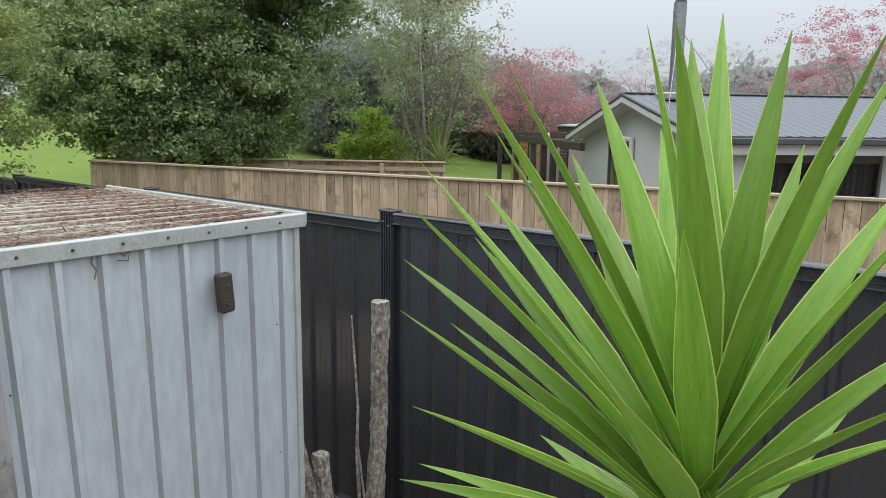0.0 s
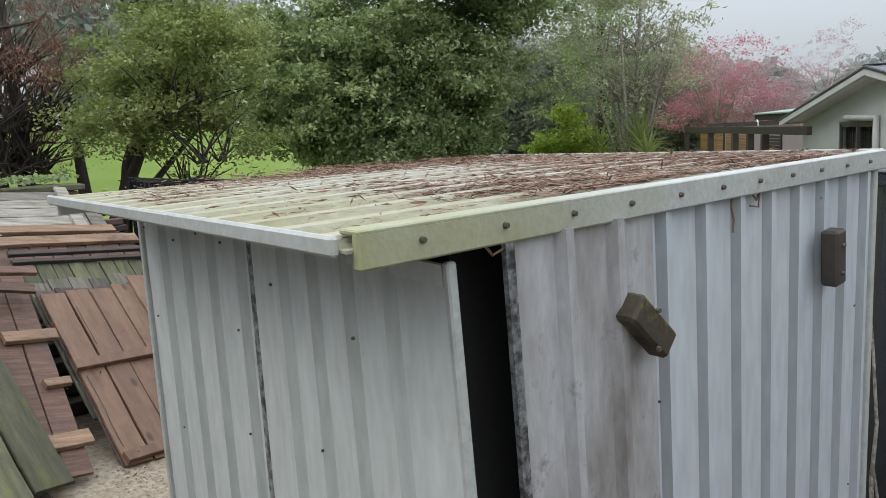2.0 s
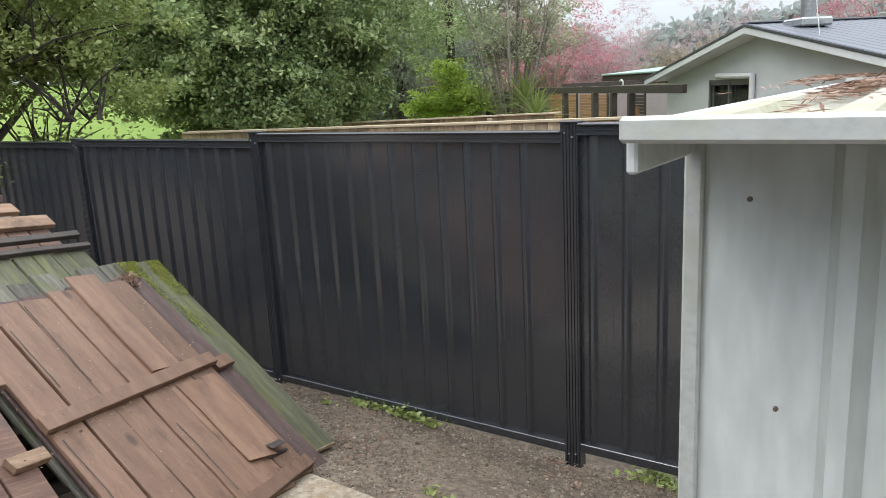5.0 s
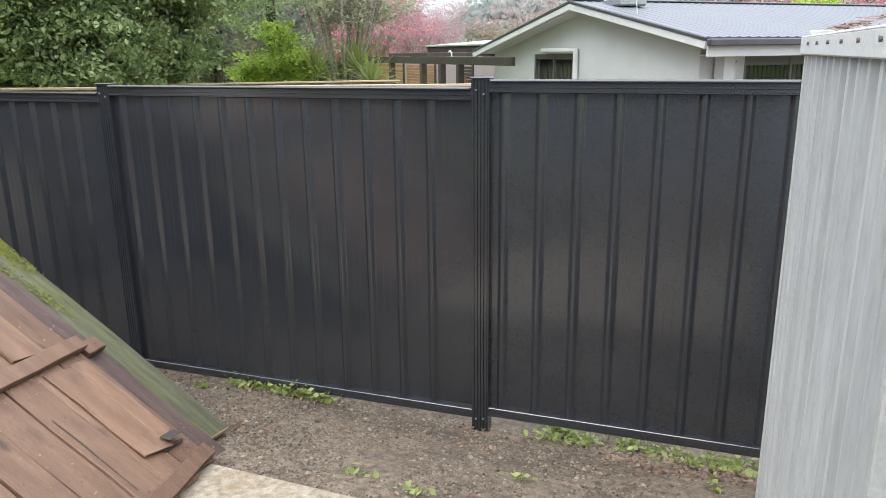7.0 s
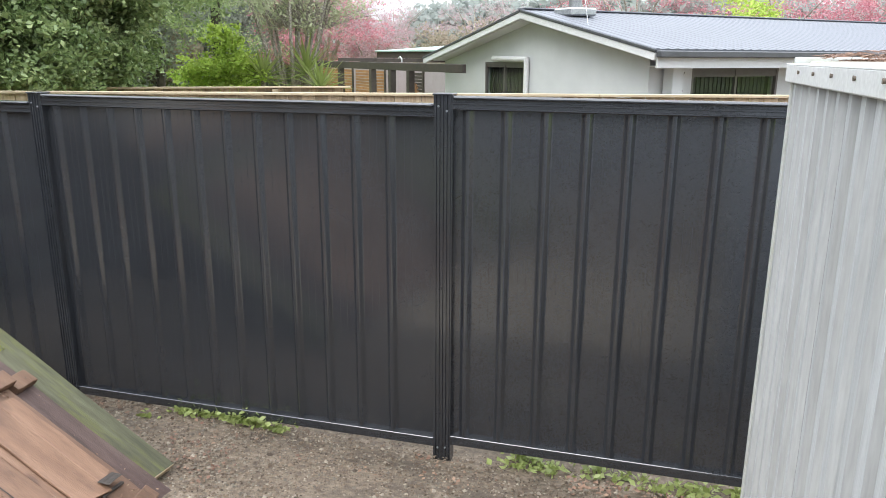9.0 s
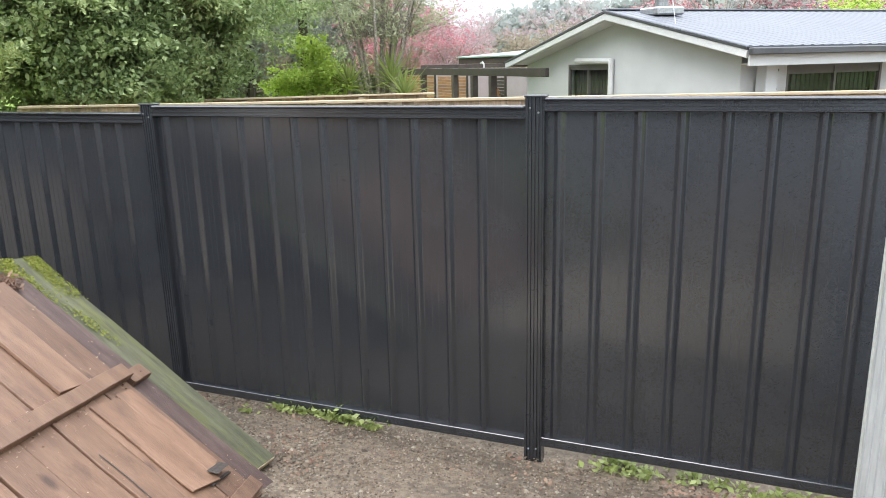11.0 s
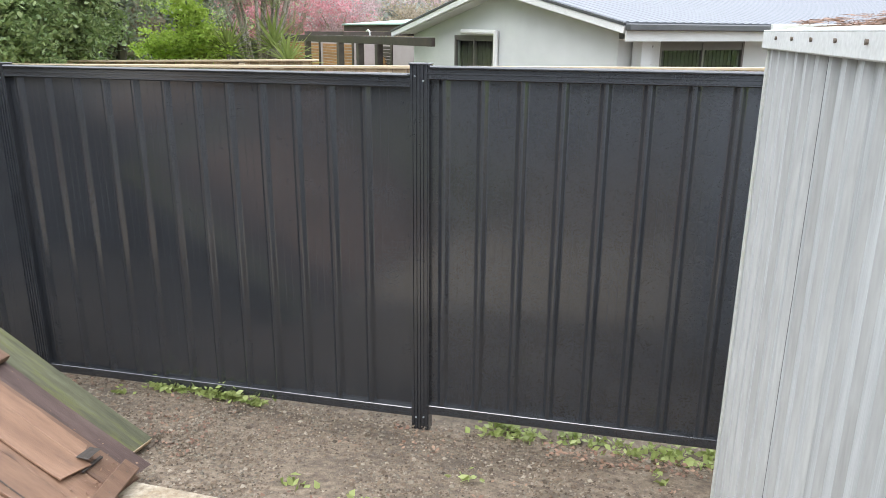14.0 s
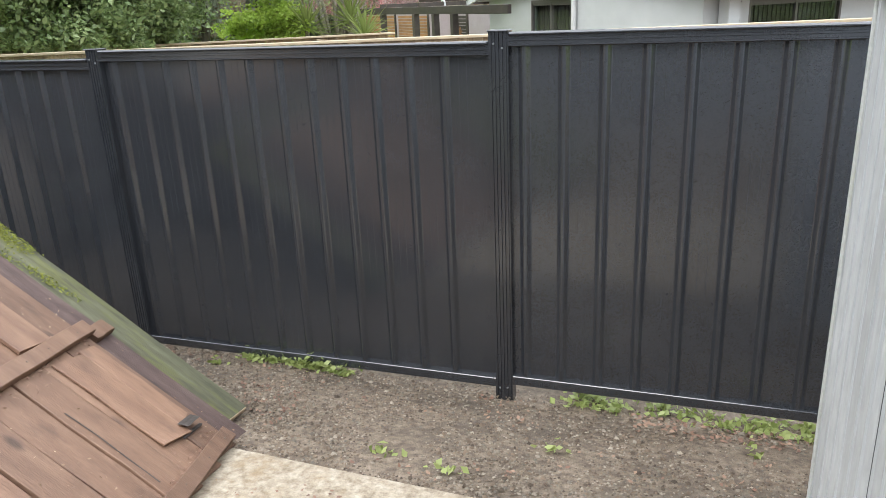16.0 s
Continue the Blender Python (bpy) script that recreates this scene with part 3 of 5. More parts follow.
def shed():
    t = thing("garden_shed", "pale grey-blue painted steel garden shed with a leaf-littered roof", "shed", ((SX0 + SX1) / 2, (SY0 + SY1) / 2, 0.2))
    foot = 0.18
    face_x = Matrix.Translation((SX1, SY0, 0)) @ Matrix.Rotation(radians(90), 4, "Z")
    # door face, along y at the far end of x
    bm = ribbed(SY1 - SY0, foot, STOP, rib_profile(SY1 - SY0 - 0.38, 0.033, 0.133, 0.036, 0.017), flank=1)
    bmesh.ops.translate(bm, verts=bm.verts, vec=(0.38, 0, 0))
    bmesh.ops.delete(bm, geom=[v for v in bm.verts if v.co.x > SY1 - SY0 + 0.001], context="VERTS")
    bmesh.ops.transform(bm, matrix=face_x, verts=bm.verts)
    shed_part("front_wall", bm, SHED_STEEL, t, second=RIB_SHADE_GRIME)
    bm = ribbed(0.36, foot + 0.02, STOP - 0.01, rib_profile(0.36, 0.10, 0.127, 0.036, 0.018))
    bmesh.ops.transform(bm, matrix=face_x @ Matrix.Translation((0.028, -0.012, 0)), verts=bm.verts)
    door = shed_part("sliding_door", bm, SHED_DIRTY, t, "mildewed brown-stained sliding door standing ajar")
    bm = box(SX1 + 0.012, SX1 + 0.022, SY0 + 0.018, SY0 + 0.035, foot + 0.02, STOP - 0.01)
    shed_part("door_edge", bm, GALV_WORN, door)
    # near wall, in two sheets with a galvanised strip at the lap
    lap = 2.11
    bm = ribbed(lap - SX0, foot, STOP - 0.02, rib_profile(lap - SX0 + 0.02, 0.155, 0.172, 0.052, 0.016, 0.012, 0.019), flank=1, both=True)
    bmesh.ops.translate(bm, verts=bm.verts, vec=(SX0, SY0, 0))
    shed_part("side_wall_sheet", bm, SHED_SIDE, t, second=SIDE_SHADE_GRIME)
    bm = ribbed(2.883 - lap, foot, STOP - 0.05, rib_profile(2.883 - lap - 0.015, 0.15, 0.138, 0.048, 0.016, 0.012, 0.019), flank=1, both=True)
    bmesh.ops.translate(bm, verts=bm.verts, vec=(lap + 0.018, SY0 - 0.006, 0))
    shed_part("side_wall_sheet", bm, SHED_SIDE, t, second=SIDE_SHADE_GRIME)
    shed_part("lap_strip", box(lap - 0.012, lap + 0.017, SY0 - 0.005, SY0 + 0.003, foot, STOP - 0.03), GALV_WORN, t, "blotched galvanised strip in the sheet joint")
    shed_part("wall_edge_strip", box(lap + 0.03, 2.873, SY0 - 0.012, SY0 - 0.002, STOP - 0.065, STOP - 0.035), SHED_SIDE, t)
    for cx, cy in ((SX0, SY0), (SX0 + 0.014, SY1), (SX1, SY1)):
        shed_part("corner_strip", box(cx - 0.012, cx + 0.012, cy - 0.012, cy + 0.012, foot, STOP - 0.01, bevel=0.003), SHED_TRIM, t)
    shed_part("near_corner_strip", box(2.876, 2.890, SY0 - 0.014, SY0 + 0.004, foot, STOP - 0.03, bevel=0.003), SHED_TRIM, t)
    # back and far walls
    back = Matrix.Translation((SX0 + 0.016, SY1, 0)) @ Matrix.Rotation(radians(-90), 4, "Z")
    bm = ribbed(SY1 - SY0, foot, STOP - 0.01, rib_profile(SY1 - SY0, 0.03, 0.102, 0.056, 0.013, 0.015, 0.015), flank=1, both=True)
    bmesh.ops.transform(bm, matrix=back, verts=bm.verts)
    shed_part("back_wall", bm, SHED_BACK_SHADED, t, second=BACK_SHADE_STREAKS)
    shed_part("back_lap_strip", box(SX0 + 0.012, SX0 + 0.018, -1.6185, -1.6155, foot, STOP - 0.02), DARK_SHADE_LAP, t, "dark lap between two wall sheets")
    shed_part("far_wall", box(SX0 + 0.012, SX1 - 0.012, SY1 - 0.004, SY1 + 0.004, foot, STOP - 0.01), SHED_STEEL, t)
    # Dark sheet set behind the door gap to give the shed's inner shade.
    shed_part("inner_lining", box(SX1 - 0.10, SX1 - 0.09, SY0 + 0.01, SY0 + 0.4, foot, STOP - 0.02), DARK_SHADE_LAP, t, "dark sheet standing in for shade inside the shed")
    # roof sheet, ribs along y
    rx0, rx1, ry0, ry1, rz = 1.362, 2.895, -2.665, -0.965, 1.995
    prof, x = [(rx0, 0.0)], rx0 + 0.03
    while x + 0.06 < rx1:
        prof += [(x, 0.0), (x + 0.012, 0.015), (x + 0.044, 0.015), (x + 0.056, 0.0)]
        x += 0.119
    prof.append((rx1, 0.0))
    bm = bmesh.new()
    ny = 24
    rows = [[bm.verts.new((px, ry0 + (ry1 - ry0) * j / ny, rz + pz + 0.012 * math.sin(math.pi * j / ny) * math.sin(math.pi * (px - rx0) / (rx1 - rx0)))) for px, pz in prof] for j in range(ny + 1)]
    for r0, r1 in zip(rows, rows[1:]):
        for k in range(len(prof) - 1):
            bm.faces.new((r0[k], r0[k + 1], r1[k + 1], r1[k]))
    roof = shed_part("roof_sheet", bm, SHED_MOSS, t, "ribbed roof sheet stained with lichen and moss")
    roof.modifiers.new("thick", "SOLIDIFY").thickness = 0.004
    fas = box(rx1 - 0.004, rx1 + 0.012, ry0 + 0.01, ry1, rz - 0.026, rz + 0.020, bevel=0.003)
    box(rx1 - 0.03, rx1 + 0.012, ry0 + 0.01, ry1, rz + 0.016, rz + 0.023, fas, 0.002)
    front = shed_part("front_fascia", fas, MOSSY_TRIM, roof, "white roof trim, yellow-green with moss at one end")
    fas = box(rx0 - 0.020, rx0 - 0.008, ry0 + 0.01, ry1, rz - 0.042, rz + 0.006, bevel=0.003)
    box(rx0 - 0.020, rx0 + 0.03, ry0 + 0.01, ry1, rz + 0.003, rz + 0.009, fas, 0.002)
    shed_part("back_fascia", fas, BACK_TRIM, roof)
    gut = box(rx0 - 0.020, rx1 - 0.012, ry0 - 0.012, ry0 + 0.0, rz - 0.009, rz + 0.017, bevel=0.004)
    shed_part("eaves_trim", gut, SHED_TRIM, roof)
    shed_part("far_trim", box(rx0, rx1, ry1, ry1 + 0.015, rz - 0.02, rz + 0.026, bevel=0.003), SHED_TRIM, roof)
    screw = bmesh.new()
    bmesh.ops.create_cone(screw, cap_ends=True, segments=8, radius1=0.005, radius2=0.004, depth=0.006)
    me = mesh_of("screw", screw, SCREW)
    off = OFFSET[t]
    spots = [((rx1 + 0.015, -2.56 + 0.147 * i, rz + 0.0), "Y") for i in range(11)] + [((rx0 - 0.022, -2.5 + 0.19 * i, rz - 0.012), "Y") for i in range(8)]
    spots += [((1.5 + 0.26 * i, ry0 + 0.01, rz + 0.008), "") for i in range(6)]
    for p, ax in spots:
        ob = new("screw", me)
        ob.parent = roof
        ob.matrix_local = Matrix.Translation(skew(p) - off) @ (Matrix.Rotation(radians(90), 4, "Y") if ax else Matrix())
    for sx, sz in ((1.42, 1.90), (1.46, 1.64), (1.66, 1.88), (1.83, 1.91), (1.98, 1.90), (2.04, 1.70), (2.05, 1.45), (1.58, 1.33), (2.27, 1.84), (2.46, 1.55), (2.62, 1.80), (2.70, 1.42)):
        w = max(0.0, (sx - 2.11) / 0.74)
        ob = new("screw", me)
        ob.parent = t
        ob.matrix_local = Matrix.Translation(skew((sx, SY0 - (0.018 if w == 0 else 0.024) - 0.06 * w, sz)) - off) @ Matrix.Rotation(radians(90), 4, "X") @ Matrix.Diagonal((0.7, 0.7, 0.7, 1))
    for z in (1.62, 1.12, 0.62):
        for yy in (-2.36 + 0.35, -1.45, -1.10):
            ob = new("screw", me)
            ob.parent = t
            ob.matrix_local = Matrix.Translation(skew((SX1 + 0.004, yy, z)) - off) @ Matrix.Rotation(radians(90), 4, "Y") @ Matrix.Diagonal((0.6, 0.6, 0.6, 1))
    # wooden turn blocks on the front
    for yy, zz, ang, mt, lab in ((-1.345, 1.79, 4, WOOD_DARK, "dark wooden turn block"), (-2.105, 1.79, 48, MOSSY_BLOCK, "mossy wooden turn block")):
        bm = box(-0.020, 0.020, -0.026, 0.026, -0.066, 0.066, bevel=0.006, m=Matrix.Translation((SX1 + 0.042, yy, zz)) @ Matrix.Rotation(radians(ang), 4, "X"))
        blk = shed_part("turn_block", bm, mt, t, lab)
        for dz in (-0.035, 0.03):
            bm = bmesh.new()
            bmesh.ops.create_cone(bm, cap_ends=True, segments=8, radius1=0.005, radius2=0.004, depth=0.006, matrix=Matrix.Translation((SX1 + 0.066, yy, zz + dz)) @ Matrix.Rotation(radians(90), 4, "Y"))
            shed_part("bolt_head", bm, SCREW, blk)
    return t


shed()


def tendril(points):
    bm = tube([skew(p) for p in points], [0.0022] * len(points), 5)
    solo("dry_tendril", bm, LITTER, "dry brown vine tendril caught under the roof trim", "tendril")


tendril([(2.892, -1.76, 1.985), (2.896, -1.77, 1.95), (2.893, -1.755, 1.925), (2.897, -1.765, 1.90)])
tendril([(2.892, -1.70, 1.985), (2.897, -1.67, 1.955), (2.893, -1.65, 1.97), (2.897, -1.66, 1.94), (2.893, -1.69, 1.945)])
tendril([(2.892, -1.34, 1.985), (2.897, -1.335, 1.95), (2.893, -1.345, 1.925)])
tendril([(2.90, -2.46, 1.985), (2.897, -2.43, 1.955), (2.90, -2.40, 1.965), (2.897, -2.38, 1.985)])


def roof_litter():
    rng = np.random.default_rng(8)
    n = 25000
    u, w = rng.uniform(0.02, 0.98, n * 4), rng.uniform(0.02, 0.98, n * 4)
    x, y = 1.37 + 1.52 * u, -2.64 + 1.66 * w
    patch = np.array([noise.noise(Vector((a * 2.2, b * 2.2, 3.0))) for a, b in zip(x, y)])
    ridge = ((x - 1.392) % 0.119) < 0.056
    keep = rng.uniform(0, 1, n * 4) < np.clip(0.22 + 1.0 * (w - 0.2) + 1.0 * patch, 0.04, 1) * np.where(ridge, 0.25, 1.0)
    x, y = x[keep][:n], y[keep][:n]
    in_rib = ((x - 1.392) % 0.119) < 0.056
    z = 2.003 + np.where(in_rib, 0.014, 0.0) + rng.uniform(0, 0.008, len(x)) + 0.010 * np.sin(np.pi * (y + 2.665) / 1.7)
    pts = np.stack([x - 0.037 * (y + 1.72), y, z], 1)
    me = leaf_mesh("roof_litter", pts, 0.030, rng, LITTER, 0.13, 0.0, 0.03, flat=0.93)
    tagged(new("roof_litter", me), "red-brown dead needles and leaves on the shed roof", "leaf litter", "", "stuff")


roof_litter()


# ---- timber fence behind, and a second one farther off ----
def timber_fence(name, label, p0, p1, top0, top1, board, near_side, cap=True, n_parts=300):
    a, b = Vector((*p0, 0)), Vector((*p1, 0))
    d = (b - a).normalized()
    nrm = Vector((d.y, -d.x, 0))
    ln = (b - a).length
    t = thing(name, label, "fence", (p0[0], p0[1], top0 - 1.8))
    t.rotation_euler = (0, 0, math.atan2(d.y, d.x))
    OFFSET[t] = Vector((0, 0, 0))
    rr = random.Random(5)
    slope = (top1 - top0) / ln
    plank = box(0, board - 0.006, -0.011, 0.011, 0.02, 1.775, bevel=0.002)
    planks = [mesh_of("paling", plank, WOOD_NEW)]
    x = 0.0
    while x < ln and near_side:
        ob = new("paling", planks[0])
        ob.parent = t
        ob.location = (x, rr.uniform(-0.004, 0.004) - 0.0, slope * x + rr.uniform(-0.006, 0.004))
        x += board
    if not near_side:
        for i in range(int(ln / board)):
            ob = new("paling", planks[0])
            ob.parent = t
            ob.location = (i * board, 0.061, slope * i * board)
        for z in (0.35, 0.95, 1.58):
            bm = box(0, ln, 0.0, 0.05, z, z + 0.09, bevel=0.004)
            part("rail", bm, WOOD_CAP, t)
        x = 0.3
        while x < ln:
            part("post", box(x, x + 0.1, -0.05, 0.05, 0.0, 1.74, bevel=0.004), WOOD_CAP, t)
            x += 2.0
    x = 0.0
    while cap and x < ln:
        e = min(x + 2.7, ln)
        bm = box(x, e - 0.003, -0.055, 0.055, 1.776, 1.806, bevel=0.004)
        for v in bm.verts:
            v.co.z += slope * v.co.x
        part("capping_board", bm, WOOD_CAP, t)
        x = e
    if near_side:
        x = 0.05
        while x < ln:
            part("post", box(x, x + 0.1, 0.014, 0.11, 0.0, 1.76 + slope * x, bevel=0.004), WOOD_CAP, t)
            x += 2.4
    return t


timber_fence("timber_fence", "new pale timber paling fence with a capping board", (-7.75, 3.15), (12.5, 7.2), 1.60, 1.70, 0.148, True)
timber_fence("timber_fence", "farther timber fence showing its posts and rails", (-9.2, 5.6), (-4.6, 8.9), 1.52, 1.50, 0.15, False)
timber_fence("timber_fence", "timber fence return running back from the corner", (-7.75, 3.20), (-9.2, 5.6), 1.60, 1.52, 0.148, True)


# ---- neighbour's house ----
HOUSE = Matrix.Translation((0.574, 9.016, -0.006)) @ Matrix.Rotation(0.7887, 4, "Z") @ Matrix.Scale(1.019, 4)


def house():
    t = new("house")
    t.matrix_world = HOUSE
    OFFSET[t] = Vector((0, 0, 0))
    tagged(t, "single-storey plastered house with a low grey steel gable roof", "house")
    W, R, EZ, RZ, L, G = 8.15, 3.80, 2.03, 2.80, 19.0, -0.4
    x0, EL = 0.40, 1.90
    # gable wall with a window opening, built of pieces round it
    wy0, wy1, wz0, wz1 = 4.20, 5.80, 0.75, 1.88
    y0, y1 = 0.55, 7.75

    def roof_at(y):
        return (RZ - (RZ - EZ) * (R - y) / R if y < R else RZ - (RZ - EL) * (y - R) / (W - R)) - 0.06

    bm = bmesh.new()
    for a, b, lo, hi in ((y0, wy0, None, None), (wy1, y1, None, None), (wy0, wy1, G, wz0), (wy0, wy1, wz1, None)):
        ys = sorted({a, b, *([R] if a < R < b else [])})
        for p, q in zip(ys, ys[1:]):
            z0 = G if lo is None and hi is None else lo if lo is not None and lo == G else (lo if lo is not None else G)
            za, zb = (hi, hi) if hi is not None else (roof_at(p), roof_at(q))
            base = z0
            vs = [bm.verts.new(v) for v in ((x0, p, base), (x0, q, base), (x0, q, zb), (x0, p, za), (x0 + 0.14, p, base), (x0 + 0.14, q, base), (x0 + 0.14, q, zb), (x0 + 0.14, p, za))]
            for f in ((0, 3, 2, 1), (4, 5, 6, 7), (0, 1, 5, 4), (1, 2, 6, 5), (2, 3, 7, 6), (3, 0, 4, 7)):
                bm.faces.new([vs[i] for i in f])
    bmesh.ops.remove_doubles(bm, verts=bm.verts, dist=0.001)
    part("gable_wall", bm, PLASTER, t)
    # front wall under the eaves, with two window groups
    opens = [(1.35, 3.48, 0.5, 1.84)]
    bm = bmesh.new()
    xs = [x0 + 0.14] + [v for o in opens for v in o[:2]] + [L]
    for i in range(0, len(xs) - 1):
        if i % 2 == 0:
            box(xs[i], xs[i + 1], y0, y0 + 0.14, G, EZ - 0.03, bm)
        else:
            o = opens[i // 2]
            box(xs[i], xs[i + 1], y0, y0 + 0.14, G, o[2], bm)
            box(xs[i], xs[i + 1], y0, y0 + 0.14, o[3], EZ - 0.03, bm)
    bmesh.ops.remove_doubles(bm, verts=bm.verts, dist=0.001)
    part("front_wall", bm, PLASTER, t)
    part("back_wall", box(x0 + 0.14, L, y1 - 0.14, y1, G, EZ - 0.03), PLASTER, t)
    part("end_wall", box(L, L + 0.14, y0, y1, G, EZ - 0.03), PLASTER, t)
    # windows
    def window(m, w, z0, z1, lights, head=0.11):
        win = part("window", box(0, w, -0.02, 0.05, z0, z0 + 0.05, bevel=0.004, m=m), FRAME_DARK, t)
        part("head", box(0, w, -0.02, 0.05, z1 - 0.05, z1, m=m), FRAME_DARK, win)
        for i in range(lights + 1):
            xx = (w - 0.05) * i / lights
            part("mullion", box(xx, xx + 0.05, -0.018, 0.048, z0 + 0.05, z1 - 0.05, m=m), FRAME_DARK, win)
        for i in range(lights):
            a = (w - 0.05) * i / lights + 0.05
            b = (w - 0.05) * (i + 1) / lights
            pane = part("pane", box(a, b, 0.012, 0.018, z0 + 0.05, z1 - 0.05, m=m), GLASS, win)
            pane.visible_shadow = False
            part("sash", box(a, b, 0.0, 0.03, z1 - head, z1 - 0.05, m=m), FRAME_DARK, win)
        bm = bmesh.new()
        n = int(w / 0.05)
        for i in range(n):
            box(w * i / n, w * (i + 1) / n, 0.16 + 0.02 * (i % 2), 0.18 + 0.02 * (i % 2), z0, z1, bm, m=m)
        part("curtain", bm, DARK_ROOM_CURTAIN, win)
    gm = Matrix.Translation((x0 + 0.02, wy1, 0)) @ Matrix.Rotation(radians(-90), 4, "Z")
    window(gm, wy1 - wy0, wz0, wz1, 2)
    for o in opens:
        window(Matrix.Translation((o[0], y0 + 0.02, 0)), o[1] - o[0], o[2], o[3], 2, 0.17)
    # white hood and side board on the gable window
    pipe = part("overflow_pipe", tube([(x0 - 0.07, wy1 - 0.45, wz1 + 0.08), (x0 - 0.07, wy0 - 0.16, wz1 + 0.06)], [0.055, 0.055], 10), WHITE, t, "white pipe over and beside the window")
    part("pipe_drop", tube([(x0 - 0.07, wy0 - 0.16, wz1 + 0.10), (x0 - 0.07, wy0 - 0.17, -0.4)], [0.055, 0.055], 10), WHITE, pipe)
    # roof: two ribbed slopes with thickness, barge boards, gutter
    for s in (0, 1):
        ya, yb = (-0.0, R) if s == 0 else (R, W)
        bm = bmesh.new()
        nx = 96
        rows = []
        for j, (yy, zz) in enumerate(((ya, EZ + 0.06 if s == 0 else RZ + 0.06), (yb, RZ + 0.06 if s == 0 else EL + 0.06))):
            row = []
            for i in range(nx + 1):
                for dx, dz in ((0, 0), (0.02, 0.010), (0.05, 0.010), (0.07, 0)):
                    row.append(bm.verts.new((i * (L + 0.4) / nx + dx, yy, zz + dz)))
            rows.append(row)
        for k in range(len(rows[0]) - 1):
            bm.faces.new((rows[0][k], rows[0][k + 1], rows[1][k + 1], rows[1][k]))
        r = part("roof_slope", bm, ROOF_GREY, t)
        r.modifiers.new("thick", "SOLIDIFY").thickness = -0.03
        ang = math.atan2(RZ - EZ, R) if s == 0 else -math.atan2(RZ - EL, W - R)
        ln = math.hypot(R, RZ - EZ) if s == 0 else math.hypot(W - R, RZ - EL)
        start = Vector((0, 0, EZ)) if s == 0 else Vector((0, R, RZ))
        m = Matrix.Translation(start) @ Matrix.Rotation(ang, 4, "X")
        part("barge_board", box(-0.02, 0.03, 0, ln, -0.085, 0.03, bevel=0.004, m=m), WHITE, t)
        part("roof_edge_flashing", box(-0.035, 0.08, 0, ln, 0.032, 0.08, bevel=0.004, m=m), ROOF_EDGE, t)
        part("gable_soffit", box(0.03, x0, 0.05 if s else 0.45, ln - (0.45 if s else 0), -0.10, -0.085, m=m), WHITE, t)
    part("ridge_cap", box(0, L + 0.4, R - 0.14, R + 0.14, RZ + 0.085, RZ + 0.115, bevel=0.01), ROOF_GREY, t)
    g = part("gutter", box(-0.02, L + 0.4, -0.14, -0.02, EZ - 0.04, EZ + 0.065, bevel=0.015), ROOF_EDGE, t)
    part("fascia", box(0.03, L + 0.4, -0.018, 0.02, EZ - 0.20, EZ + 0.03), WHITE, t)
    part("soffit", box(x0, L + 0.4, 0.02, y0, EZ - 0.19, EZ - 0.17), WHITE, t)
    part("corner_post", box(0.66, 0.90, 0.28, 0.50, G, EZ - 0.19, bevel=0.01), PLASTER, t)
    bm = tube([(1.0, 0.52, 1.30), (1.06, 0.50, 1.45), (1.02, 0.49, 1.60), (1.12, 0.50, 1.75)], [0.02, 0.05, 0.03, 0.015], 6)
    part("wall_ornament", bm, FRAME_DARK, t, "small dark wall ornament beside the window")
    # flue
    fx, fy = 0.85, 3.2
    bm = tube([(fx, fy, RZ - 0.3), (fx, fy, RZ + 1.8)], [0.125, 0.125], 20)
    fl = part("flue", bm, GALV, t, "tall galvanised chimney flue", smooth=False)
    part("flue_flashing", box(fx - 0.3, fx + 0.3, fy - 0.3, fy + 0.3, RZ - 0.05, RZ + 0.10, bevel=0.03), GALV, fl)
    part("cowl", tube([(fx, fy, RZ + 1.8), (fx, fy, RZ + 1.98), (fx + 0.1, fy + 0.1, RZ + 2.12), (fx + 0.3, fy + 0.25, RZ + 2.2)], [0.13, 0.15, 0.15, 0.13], 14), ROOF_EDGE, fl)
    for dx, dy in ((-0.6, -1.2), (1.6, 0.9)):
        part("guy_wire", tube([(fx, fy, RZ + 1.35), (fx + dx, fy + dy, RZ + 0.06 - abs(dy + fy - R) * 0.2)], [0.008, 0.008], 5), GALV, fl)


house()


